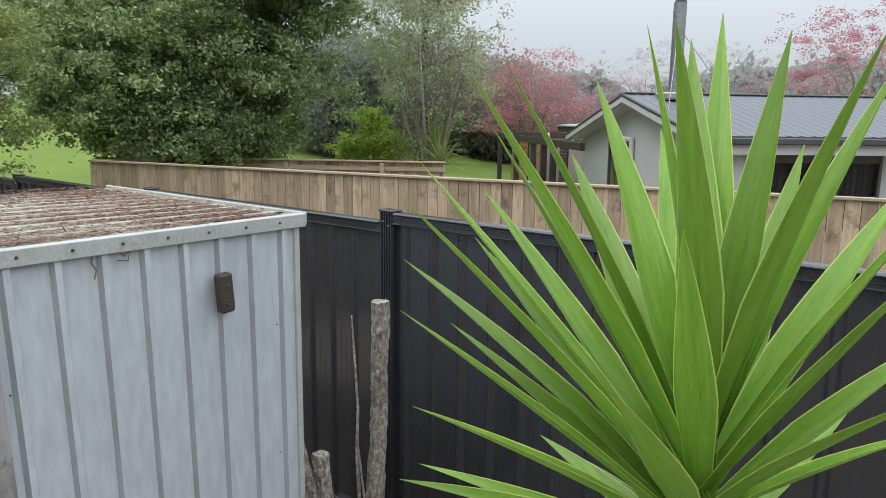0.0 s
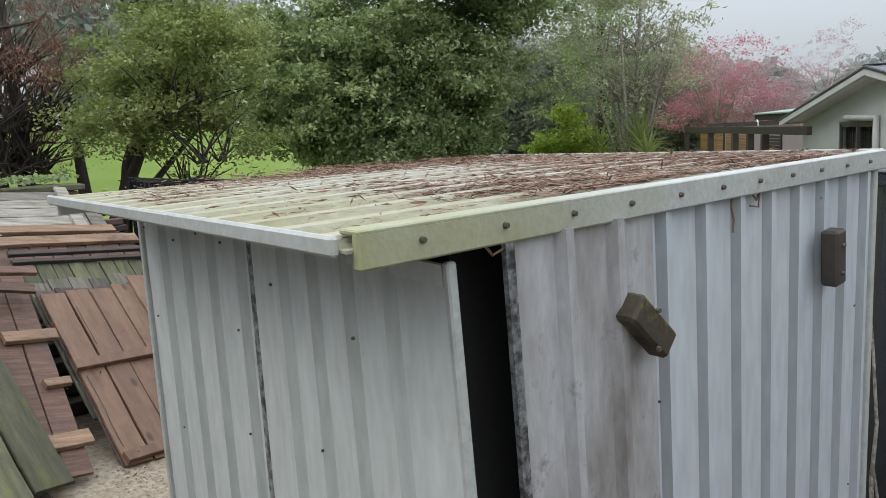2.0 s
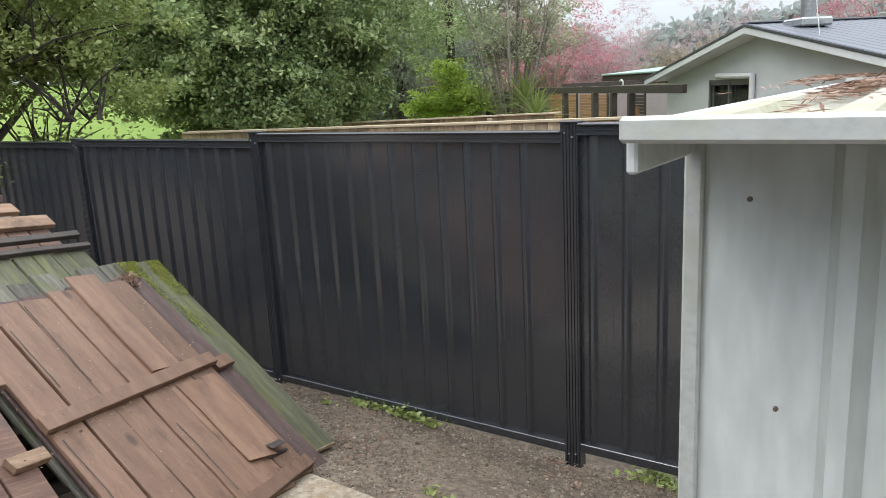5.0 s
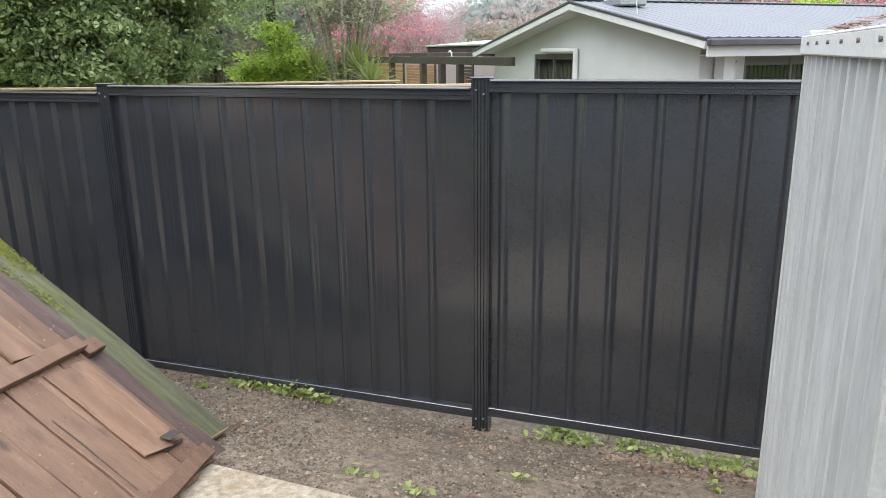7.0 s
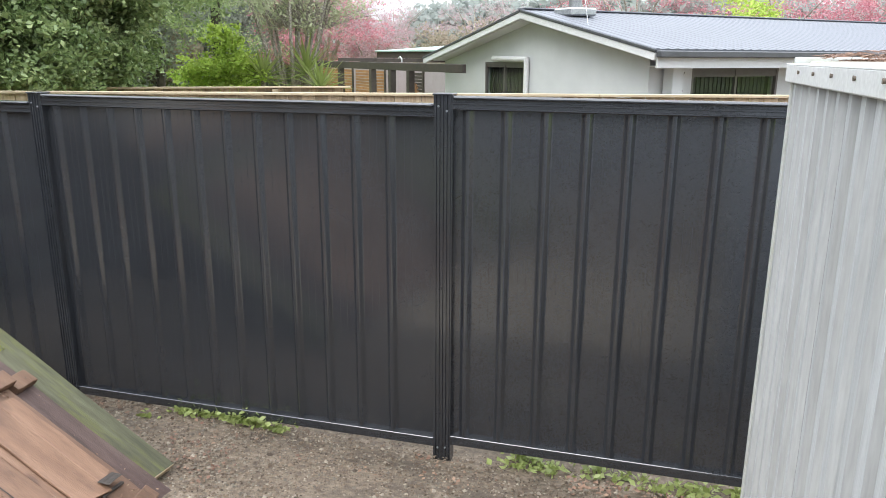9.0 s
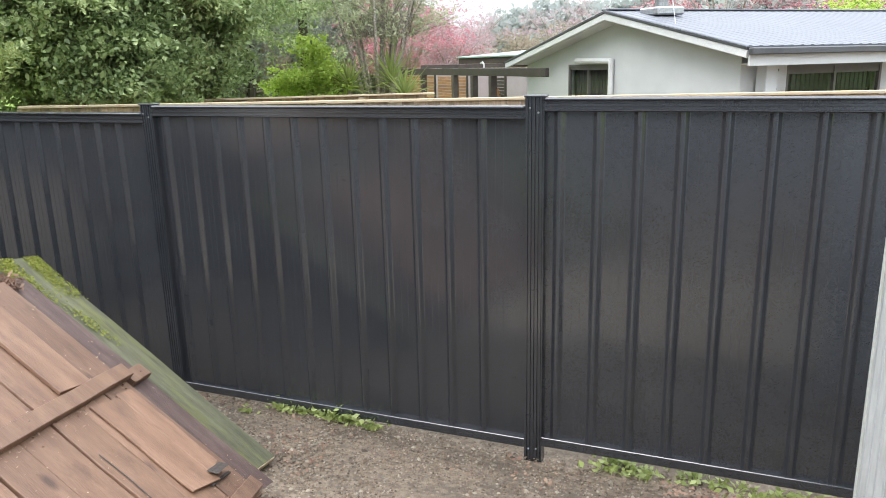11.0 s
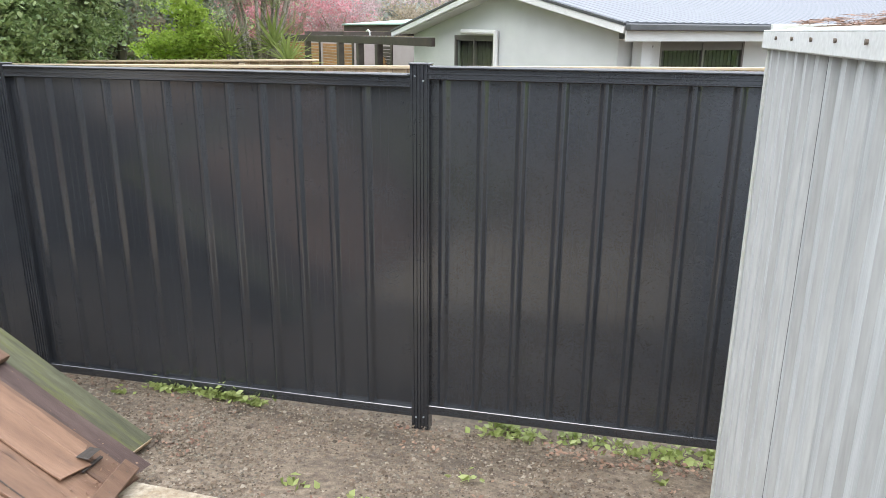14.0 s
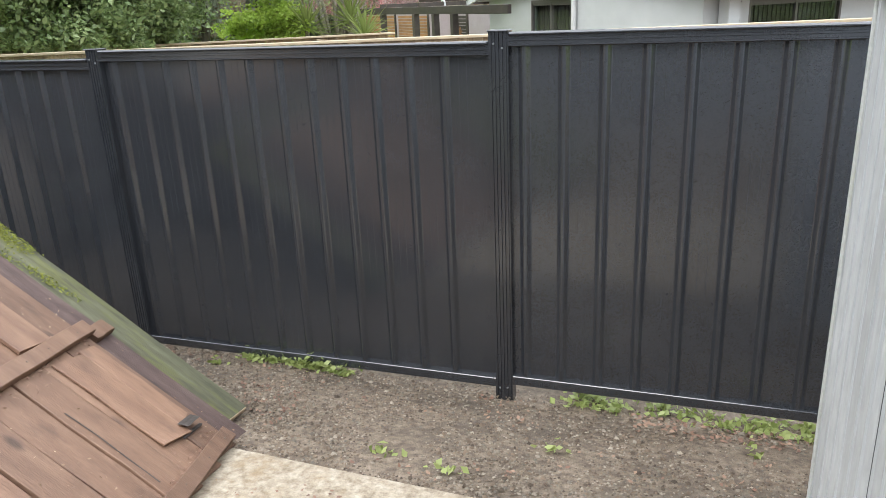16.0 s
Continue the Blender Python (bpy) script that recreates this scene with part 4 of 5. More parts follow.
def pergola():
    t = new("pergola")
    t.matrix_world = HOUSE
    OFFSET[t] = Vector((0, 0, 0))
    tagged(t, "dark-stained timber pergola beside the house", "pergola")
    G = -0.4
    part("beam", box(-0.35, -0.25, 5.5, 16.8, 1.64, 1.83, bevel=0.01), WOOD_DARK, t)
    for y in (8.2, 9.35, 10.7, 13.3, 16.6):
        part("post", box(-0.38, -0.22, y, y + 0.16, G, 1.64, bevel=0.005), WOOD_DARK, t)
    for y, l in ((13.0, 3.2), (11.2, 3.4), (10.0, 3.2)):
        part("rafter", box(-0.5, l, y, y + 0.06, 1.831, 1.93), WOOD_DARK, t)
    for ya, yb, mt in ((8.42, 9.3, WOOD_DARK), (10.9, 13.25, SLAT_ORANGE), (13.5, 16.5, SLAT_ORANGE)):
        scr = part("screen_frame", box(0.12, 0.16, ya, ya + 0.08, G, 1.62), WOOD_DARK, t)
        for i in range(18):
            z = 0.1 + 0.083 * i
            part("slat", box(0.13, 0.15, ya + 0.08, yb, z, z + 0.068), mt, scr)
    part("back_wall", box(1.2, 1.3, 8.3, 18.0, G, 1.62), PINKISH, t, "pale mauve wall behind the posts")
    sheet = box(1.3, 4.2, 7.6, 14.5, 2.12, 2.17, bevel=0.01)
    for v in sheet.verts:
        v.co.z += 0.07 * (v.co.x - 1.3)
    part("lean_to_roof", sheet, ROOF_GREEN, t, "pale green steel roof of the lean-to")
    part("lean_to_fascia", box(1.36, 1.4, 7.6, 14.5, 1.94, 2.12), WOOD_DARK, t)
    rays = bmesh.new()
    bmesh.ops.create_cone(rays, cap_ends=True, segments=14, radius1=0.11, radius2=0.10, depth=0.03, matrix=Matrix.Translation((0.09, 8.85, 1.12)) @ Matrix.Rotation(radians(90), 4, "Y"))
    for k in range(12):
        box(-0.008, 0.008, 0.10, 0.20, -0.018, 0.018, rays, m=Matrix.Translation((0.09, 8.85, 1.12)) @ Matrix.Rotation(radians(30 * k), 4, "X"))
    part("sun_ornament", rays, SLAT_ORANGE, t, "orange sun-shaped ornament on the slatted screen")
    hook = part("white_hook", tube([(-0.3, 8.8, 1.84), (-0.3, 8.8, 1.93), (-0.3, 8.9, 1.98), (-0.3, 9.0, 1.95)], [0.02, 0.02, 0.02, 0.02], 8), WHITE, t)


pergola()


# ---- heap of old fence panels ----
U = Vector((-0.82, -0.096, 0.557)).normalized()
V = Vector((-0.31, 0.945, -0.09))
V = (V - U * V.dot(U)).normalized()
NRM = V.cross(U)
O = Vector((-0.715, -1.58, 0.28))
SLOPE = Matrix((( V.x, U.x, NRM.x, O.x), (V.y, U.y, NRM.y, O.y), (V.z, U.z, NRM.z, O.z), (0, 0, 0, 1)))
rp = random.Random(11)


def rough_board(x0, x1, y0, y1, z0, z1, ragged=0.0, nick=0.0):
    """A worn board along y with uneven ends and slightly waved edges."""
    bm = bmesh.new()
    n = 6
    rings = []
    for j in range(n + 1):
        y = y0 + (y1 - y0) * j / n
        dx = rp.uniform(-0.003, 0.003)
        dz = rp.uniform(-0.002, 0.002)
        end = rp.uniform(0, ragged) if j in (0, n) else 0
        sgn = 1 if j == 0 else -1
        e1, e2 = rp.uniform(0, ragged) * sgn * (j in (0, n)), rp.uniform(0, ragged) * sgn * (j in (0, n))
        c = 0.003
        rings.append([bm.verts.new(v) for v in ((x0 + dx, y + e1, z0 + dz), (x1 + dx, y + e2, z0 + dz), (x1 + dx, y + e2, z1 - c + dz), (x1 - c + dx, y + e2, z1 + dz), (x0 + c + dx, y + e1, z1 + dz), (x0 + dx, y + e1, z1 - c + dz))])
    for a, b in zip(rings, rings[1:]):
        for k in range(6):
            bm.faces.new((a[k], a[(k + 1) % 6], b[(k + 1) % 6], b[k]))
    bm.faces.new(rings[0][::-1])
    bm.faces.new(rings[-1])
    bmesh.ops.recalc_face_normals(bm, faces=bm.faces)
    return bm


def old_panel(label, x0, x1, y0, y1, z, n, mat, battens, bmat, tilt=-1.5, ragged=0.02, thick=0.02, shear=0.10, short=None):
    """A leaning fence panel, racked out of square: boards up the slope, battens across. Coordinates in the heap's plane."""
    t = new("old_fence_panel")
    t.matrix_world = SLOPE @ Matrix.Translation((0, 0, z)) @ Matrix.Rotation(radians(tilt), 4, "Z")
    OFFSET[t] = Vector((0, 0, 0))
    tagged(t, label, "fence panel", "old fence panels in a heap")
    w = (x1 - x0) / n
    for i in range(n):
        lo = y0 + shear * (x0 + i * w) + rp.uniform(-ragged, ragged)
        if short and i == short[0]:
            lo = short[1]
        part("board", rough_board(x0 + i * w + rp.uniform(0.002, 0.007), x0 + (i + 1) * w - rp.uniform(0.002, 0.007), lo, y1 + shear * (x0 + i * w) + rp.uniform(-ragged, ragged), -thick, rp.uniform(-0.006, 0.005), 0.09 if short and i == short[0] else ragged), mat, t)
    for by, bx0, bx1, bw in battens:
        bm = rough_board(-bw / 2, bw / 2, bx0, bx1, 0.006, 0.036, 0.012)
        bmesh.ops.transform(bm, matrix=Matrix.Translation((0, by, 0)) @ Matrix.Rotation(radians(-90) + math.atan(shear) + radians(rp.uniform(-0.7, 0.7)), 4, "Z"), verts=bm.verts)
        part("batten", bm, bmat, t)
        for i in range(n):
            xx = x0 + (i + 0.5) * w
            if bx0 < xx < bx1:
                ob = new("nail", NAIL)
                ob.parent = t
                ob.location = (xx + rp.uniform(-0.02, 0.02), by + shear * xx, 0.037)
    return t


nail_bm = bmesh.new()
bmesh.ops.create_cone(nail_bm, cap_ends=True, segments=6, radius1=0.004, radius2=0.003, depth=0.004)
NAIL = mesh_of("nail", nail_bm, SCREW)
main_panel = old_panel("brown-stained fence panel of wide boards, one broken, with battens", -0.53, 0.50, 0.02, 1.56, 0.0, 6, WOOD_BROWN, ((0.84, -0.56, 0.53, 0.075), (0.07, -0.53, 0.50, 0.07)), WOOD_BROWN)
split = rough_board(0.19, 0.355, 0.21, 0.83, 0.005, 0.014, 0.05)
join(split, rough_board(0.357, 0.455, 0.27, 0.85, 0.005, 0.013, 0.05))
for v in split.verts:
    v.co.z += 0.35 * max(0.0, 0.33 - v.co.y) ** 1.5
part('loose_board', split, WOOD_BROWN, main_panel, 'split board with a torn lower end')
part('loose_board', rough_board(0.13, 0.31, 0.90, 1.66, 0.006, 0.022, 0.02), WOOD_BROWN, main_panel)
curl = rough_board(0.33, 0.43, 0.24, 0.30, 0.006, 0.012, 0.03)
for v in curl.verts:
    v.co.z += 0.9 * max(0.0, 0.34 - v.co.y) ** 1.3
part('torn_splinter', curl, WOOD_DARK, main_panel)
gap = rough_board(0.30, 0.445, 0.222, 0.245, 0.0105, 0.0145, 0.02)
part('torn_edge', gap, WOOD_DARK, main_panel, 'dark torn edge of the split board')
for k, (cx, ca, cb) in enumerate(((-0.50, 0.10, 0.70), (-0.19, 0.95, 1.50), (0.02, 0.15, 0.60), (-0.34, 0.95, 1.35))):
    crack = rough_board(cx, cx + 0.004, ca, cb, 0.004, 0.0075, 0.02)
    part('crack', crack, WOOD_DARK, main_panel)
old_panel("lower damp fence panel with rotten ragged ends", -0.53, 0.68, -0.09, 1.62, -0.036, 9, WOOD_ROT, ((0.82, 0.53, 0.68, 0.075),), WOOD_BROWN, ragged=0.03, thick=0.016)
planks = old_panel("wide algae-green fence plank with a pale sawn end", 0.55, 0.87, 0.15, 1.78, -0.05, 1, WOOD_GREEN, (), WOOD_GREEN, ragged=0.0, thick=0.04, tilt=-3)
part("sawn_end", box(0.56, 0.86, 0.201, 0.2045, -0.039, -0.007), WOOD_NEW, planks, "pale sawn board end")
old_panel("old fence panel greened by algae with two thin dark rails", -0.52, 0.56, 0.6, 2.02, -0.105, 9, WOOD_GREEN, ((1.99, -0.56, 0.60, 0.035), (2.09, -0.56, 0.60, 0.045)), WOOD_DARK, ragged=0.03)
old_panel("silvered ragged fence boards under the brown panel", -0.53, 0.66, 0.5, 1.80, -0.082, 8, WOOD_OLD, (), WOOD_OLD, ragged=0.035)
old_panel("reddish worn fence panel with a broad top batten", -0.78, 0.52, 1.45, 2.32, -0.15, 9, WOOD_RED, ((2.29, -0.80, 0.56, 0.10), (2.43, -0.76, 0.40, 0.085)), WOOD_TAN)
old_panel("narrow brown fence panel with short battens", -1.16, -0.72, -0.02, 1.72, 0.03, 3, WOOD_RED, ((0.20, -1.0, -0.68, 0.10), (1.06, -0.98, -0.66, 0.09), (0.64, -0.84, -0.68, 0.06)), WOOD_TAN, tilt=-6)
old_panel("moss-streaked green fence panel of wide planks", -2.14, -0.884, 0.066, 1.46, 0.10, 6, WOOD_GREEN, (), WOOD_DARK, tilt=4)
old_panel("short rotten timbers lying over the mossy panel", -1.40, -0.80, 1.36, 1.47, 0.15, 2, WOOD_RED, ((1.52, -1.40, -0.78, 0.07),), WOOD_RED, tilt=-9)
old_panel("pale weathered boards under the gate panel", -0.72, 0.44, 2.30, 3.02, -0.215, 8, WOOD_GREY, (), WOOD_GREY, ragged=0.04)
old_panel("grey rotten fence panel behind the gate", -1.50, 0.30, 2.5, 3.04, -0.27, 11, WOOD_OLD, ((2.95, -1.5, 0.32, 0.08),), WOOD_OLD, ragged=0.05)
old_panel("mossy dark fence boards beside the gate panel", -1.55, -0.86, 1.55, 2.75, -0.10, 5, WOOD_OLD, ((2.0, -1.55, -0.84, 0.09), (2.5, -1.55, -0.88, 0.09)), WOOD_TAN, tilt=3, ragged=0.04)
# weathered gate panel: stiles over level slats
gate = new("gate_panel")
gate.matrix_world = SLOPE @ Matrix.Translation((0, 0, -0.16)) @ Matrix.Rotation(radians(-1.5), 4, "Z")
OFFSET[gate] = Vector((0, 0, 0))
tagged(gate, "silvered timber gate panel with flaking pale paint", "gate")
for i in range(5):
    bm = rough_board(-0.055, 0.055, -0.62, 0.22, -0.02, 0.0, 0.01)
    bmesh.ops.transform(bm, matrix=Matrix.Translation((0, 2.48 + 0.115 * i, 0)) @ Matrix.Rotation(radians(-90) + 0.13, 4, "Z"), verts=bm.verts)
    part("slat", bm, WOOD_GREY, gate)
for xx in (-0.60, 0.10):
    part("stile", rough_board(xx, xx + 0.10, 2.39 + 0.13 * xx, 3.04 + 0.13 * xx, 0.003, 0.028, 0.01), WOOD_GREY, gate)
# moss grown over the upper end of the green planks
def plank_moss():
    rng = np.random.default_rng(77)
    x, y = rng.uniform(0.55, 0.90, 9000), 1.90 - 1.1 * rng.uniform(0, 1, 9000) ** 1.6
    keep = [noise.noise(Vector((a * 9, b * 4, 1.0))) + 1.3 * (b - 1.42) - 3.0 * abs(a - 0.70) * (b < 1.5) > rng.uniform(-0.15, 0.35) for a, b in zip(x, y)]
    turn = Matrix.Rotation(radians(-3), 4, "Z")
    pts = np.array([SLOPE @ Matrix.Translation((0, 0, -0.05)) @ turn @ Vector((a, b, 0.006)) for a, b, k in zip(x, y, keep) if k and 0.56 < a < 0.865 and b < 1.83])
    tagged(new("plank_moss", leaf_mesh("plank_moss", pts, 0.011, rng, leaf_material("yellow_green_moss", [(0.10, 0.12, 0.015), (0.20, 0.22, 0.03), (0.30, 0.31, 0.06)], 0.9, 0.1), 0.7, 0.0, 0.2, 0.4)), "yellow-green moss over the ends of the planks", "moss", "", "stuff")


plank_moss()
# crumbs and flakes of rotten wood along the feet of the panels and between them
def wood_flakes():
    rng = np.random.default_rng(79)
    n = 420
    x, y = rng.uniform(-0.5, 0.48, n), rng.choice([0.10, 0.79], n) + rng.normal(0, 0.035, n)
    pts = np.array([SLOPE @ Vector((a, b + 0.1 * a, 0.010)) for a, b in zip(x, y)])
    tagged(new("wood_flakes", leaf_mesh("wood_flakes", pts, 0.015, rng, LITTER, 0.45, 0.0, 0.1, 0.5)), "brown flakes of rotten wood over the panels", "wood flakes", "", "stuff")


wood_flakes()
# chips and leaves lying on the panels
rng_c = np.random.default_rng(15)
chips = np.array([SLOPE @ Vector((x, y, z)) for x, y, z in zip(rng_c.uniform(-0.95, 0.6, 300), rng_c.uniform(0, 1.6, 300), rng_c.uniform(0.002, 0.010, 300))])
tagged(new("wood_chips", leaf_mesh("wood_chips", chips, 0.012, rng_c, leaf_material("pale_chip", [(0.16, 0.09, 0.05), (0.28, 0.19, 0.12), (0.40, 0.31, 0.21)], 0.8, 0.0), 0.5, 0.0, 0.05, 0.6)), "pale chips and bud scales scattered over the panels", "wood chips", "", "stuff")
def panel_moss():
    rng = np.random.default_rng(78)
    x, y = rng.uniform(-1.55, -0.90, 7000), rng.uniform(1.12, 1.48, 7000)
    pts = np.array([SLOPE @ Matrix.Translation((0, 0, 0.10)) @ Matrix.Rotation(radians(4), 4, "Z") @ Vector((a, b, 0.004 + abs(c))) for a, b, c in zip(x, y, rng.normal(0, 0.012, 7000)) if noise.noise(Vector((a * 6, b * 6, 4.0))) + 2.2 * (b - 1.36) > rng.uniform(0, 0.3)])
    tagged(new("panel_moss", leaf_mesh("panel_moss", pts, 0.014, rng, leaf_material("dark_moss", [(0.03, 0.045, 0.012), (0.07, 0.095, 0.02), (0.13, 0.16, 0.035)], 0.9, 0.1), 0.6, 0.0, 0.2, 0.3)), "dark moss clinging to the head of the green panel", "moss", "", "stuff")


panel_moss()
# stacked timber that the panels lean on
stack = thing("timber_stack", "stack of dark timber filling the space under the old panels", "timber stack", (-2.6, -2.2, 0.2))
for i in range(12):
    z = 0.20 + 0.11 * i
    xa = -1.62 - 0.165 * i
    for k in range(3):
        x1 = xa - 0.02 - k * 0.55
        part("stacked_board", box(x1 - 0.45, x1, -3.2 + rp.uniform(-0.1, 0.1), -1.45 + rp.uniform(-0.1, 0.05) + 0.02 * i, z, z + 0.1, bevel=0.006), WOOD_DARK, stack)
top_stack = thing("timber_stack", "grey weathered boards stacked behind the heap with ivy on top", "timber stack", (-4.3, -2.3, 0.2))
for j in range(26):
    z = 0.16 + 0.064 * j
    for i in range(3):
        y = -3.5 + 0.75 * i + rp.uniform(-0.06, 0.06)
        x = -4.0 + rp.uniform(-0.05, 0.05) - 0.012 * j
        part("stacked_board", box(x - 0.55, x, y, y + 0.70 + rp.uniform(0, 0.04), z, z + 0.054, bevel=0.006), (WOOD_OLD, WOOD_GREEN, WOOD_RED, WOOD_OLD)[rp.randrange(4)], top_stack)
for j in range(20):
    z = 0.16 + 0.066 * j
    for i in range(4):
        y = -3.5 + 0.68 * i + rp.uniform(-0.05, 0.05) - 0.012 * j
        part("stacked_board", box(-3.98, -3.74 - 0.006 * j, y, y + 0.62 + rp.uniform(0, 0.05), z, z + 0.055, bevel=0.006), (WOOD_OLD, WOOD_GREEN, WOOD_ROT, WOOD_OLD)[rp.randrange(4)], top_stack)
rng_ivy = np.random.default_rng(14)
ivy = leaf_mesh("ivy", np.stack([rng_ivy.uniform(-4.9, -4.2, 700), rng_ivy.uniform(-3.5, -1.3, 700), 1.86 + np.abs(rng_ivy.normal(0, 0.035, 700))], 1), 0.06, rng_ivy, LEAF_DARK, 0.8, 0.0, 0.1, 0.5)
tagged(new("ivy", ivy), "dark ivy creeping over the stacked boards", "ivy", "", "stuff")

# ---- concrete slab ----
bm = box(-1.2, 2.4, -2.5, -1.14, 0.05, 0.215, bevel=0.01)
for v in bm.verts:
    if v.co.z > 0.15:
        v.co.z = ground_z(v.co.x, v.co.y) + 0.02
solo("concrete_slab", bm, CONCRETE, "stained concrete slab beside the heap of panels", "slab", "structure")

# plain unseen walls added behind the walk to shape light and fence reflections
bm = box(-1.5, 9.0, -5.3, -5.1, 0.0, 3.0)
solo("wall_south", bm, surface("grey_unseen_wall", [(0.26, 0.275, 0.29), (0.33, 0.345, 0.36)], 4, 0.6), "plain unseen grey wall added to shape the steel fence's reflections", "wall", "structure")
bm = box(-16.0, -1.5, -5.26, -5.14, 0.0, 2.2)
solo("wall_southwest", bm, surface("dark_unseen_wall", [(0.05, 0.052, 0.055), (0.08, 0.082, 0.086)], 4, 0.6), "plain unseen dark wall added to darken the far bays' reflections", "wall", "structure")

tuft = np.array([SLOPE @ Vector((0.585 + a, 1.60 + b, -0.045 + abs(c))) for a, b, c in rng_c.normal(0, 0.028, (160, 3))])
tagged(new("dry_moss_clump", leaf_mesh("dry_moss_clump", tuft, 0.03, rng_c, LITTER, 0.35)), "clump of dry red-brown moss on the heap", "moss", "", "stuff")


# ---- cut trunk and stubs beside the shed ----
rb = random.Random(3)
def log(points, radii, n):
    """A bark-covered length of trunk: furrowed, uneven rings along a bent line."""
    bm = bmesh.new()
    rings, sides, ph = [], 26, rb.uniform(0, 9)
    for i in range(n + 1):
        s = i / n * (len(points) - 1)
        k = min(int(s), len(points) - 2)
        c = Vector(points[k]).lerp(Vector(points[k + 1]), s - k)
        r = radii[k] * (1 - s + k) + radii[k + 1] * (s - k)
        ring = []
        for j in range(sides):
            u = 2 * math.pi * j / sides
            f = 1 + 0.22 * noise.noise(Vector((3.2 * math.cos(u) + ph, 3.2 * math.sin(u), c.z * 3.5))) + 0.20 * noise.noise(Vector((9 * math.cos(u), 9 * math.sin(u) + ph, c.z * 16))) + 0.12 * noise.noise(Vector((18 * math.cos(u), 18 * math.sin(u) + ph, c.z * 60)))
            top = 0.012 * noise.noise(Vector((3 * math.cos(u), 3 * math.sin(u), ph))) if i == n else 0
            ring.append(bm.verts.new(c + Vector((math.cos(u) * r * f, math.sin(u) * r * f, top))))
        rings.append(ring)
    for r0, r1 in zip(rings, rings[1:]):
        for j in range(sides):
            bm.faces.new((r0[j], r0[(j + 1) % sides], r1[(j + 1) % sides], r1[j]))
    bm.faces.new(rings[0][::-1])
    bm.faces.new(rings[-1])
    return bm


t = thing("tree_stump", "tall cut trunk with flaking lichen-covered bark beside the shed", "stump", (2.83, -0.53, 0.1))
part("trunk", log([(2.80, -0.53, 0.05), (2.79, -0.54, 0.5), (2.815, -0.53, 0.95), (2.835, -0.54, 1.3), (2.845, -0.545, 1.60)], [0.047, 0.042, 0.038, 0.034, 0.037], 90), BARK, t)
part("thin_shoot", tube([(2.76, -0.57, 0.3), (2.73, -0.58, 0.9), (2.74, -0.58, 1.1), (2.72, -0.58, 1.35), (2.705, -0.58, 1.52)], [0.009, 0.008, 0.006, 0.005, 0.003], 6), BARK, t)
part("thin_shoot", tube([(2.78, -0.57, 0.6), (2.75, -0.58, 0.85), (2.73, -0.58, 0.98)], [0.006, 0.005, 0.003], 6), BARK, t)
t = thing("tree_stump", "short cut trunk stub at the shed's corner", "stump", (2.78, -0.78, 0.1))
part("trunk", log([(2.83, -0.68, 0.1), (2.755, -0.80, 0.6), (2.68, -0.89, 1.03)], [0.042, 0.038, 0.034], 50), BARK, t)
part("stub", log([(2.765, -0.78, 0.5), (2.755, -0.80, 0.80), (2.745, -0.805, 0.97)], [0.038, 0.038, 0.034], 30), BARK, t)


# ---- yucca beside the camera's start ----
def yucca_leaf(length, width, bend):
    bm = bmesh.new()
    n = 12
    rows = []
    for j in range(n + 1):
        s = j / n
        w = width * (0.5 + 0.5 * min(1, s / 0.4)) * (1 - max(0, (s - 0.4) / 0.6) ** 1.45) + 0.0006
        y = length * s
        z = -bend * s * s
        rows.append([bm.verts.new(v) for v in ((-w, y, z + w * 0.42), (-w * 0.94, y, z + w * 0.37), (-w * 0.4, y, z + w * 0.07), (0, y, z), (w * 0.4, y, z + w * 0.07), (w * 0.94, y, z + w * 0.37), (w, y, z + w * 0.42))])
    for a, b in zip(rows, rows[1:]):
        for k in range(6):
            f = bm.faces.new((a[k], a[k + 1], b[k + 1], b[k]))
            f.material_index = 1 if k in (0, 5) else 0
            f.smooth = True
    return bm


YUCCA = surface("yucca_leaf_green", [(0.145, 0.29, 0.03), (0.20, 0.365, 0.045), (0.27, 0.44, 0.07)], 6, 0.3, 0.0, 0.12, 60, (14, 0.6, 4), 0.25, spots=(0.16, 0.27, 0.10), spot_scale=14, spot_at=(0.62, 0.8))
YUCCA_EDGE = surface("yucca_leaf_edge", [(0.48, 0.60, 0.12), (0.60, 0.68, 0.22)], 10, 0.4, 0.0, 0.0)
add_translucency(YUCCA, 0.3)
add_translucency(YUCCA_EDGE, 0.3)


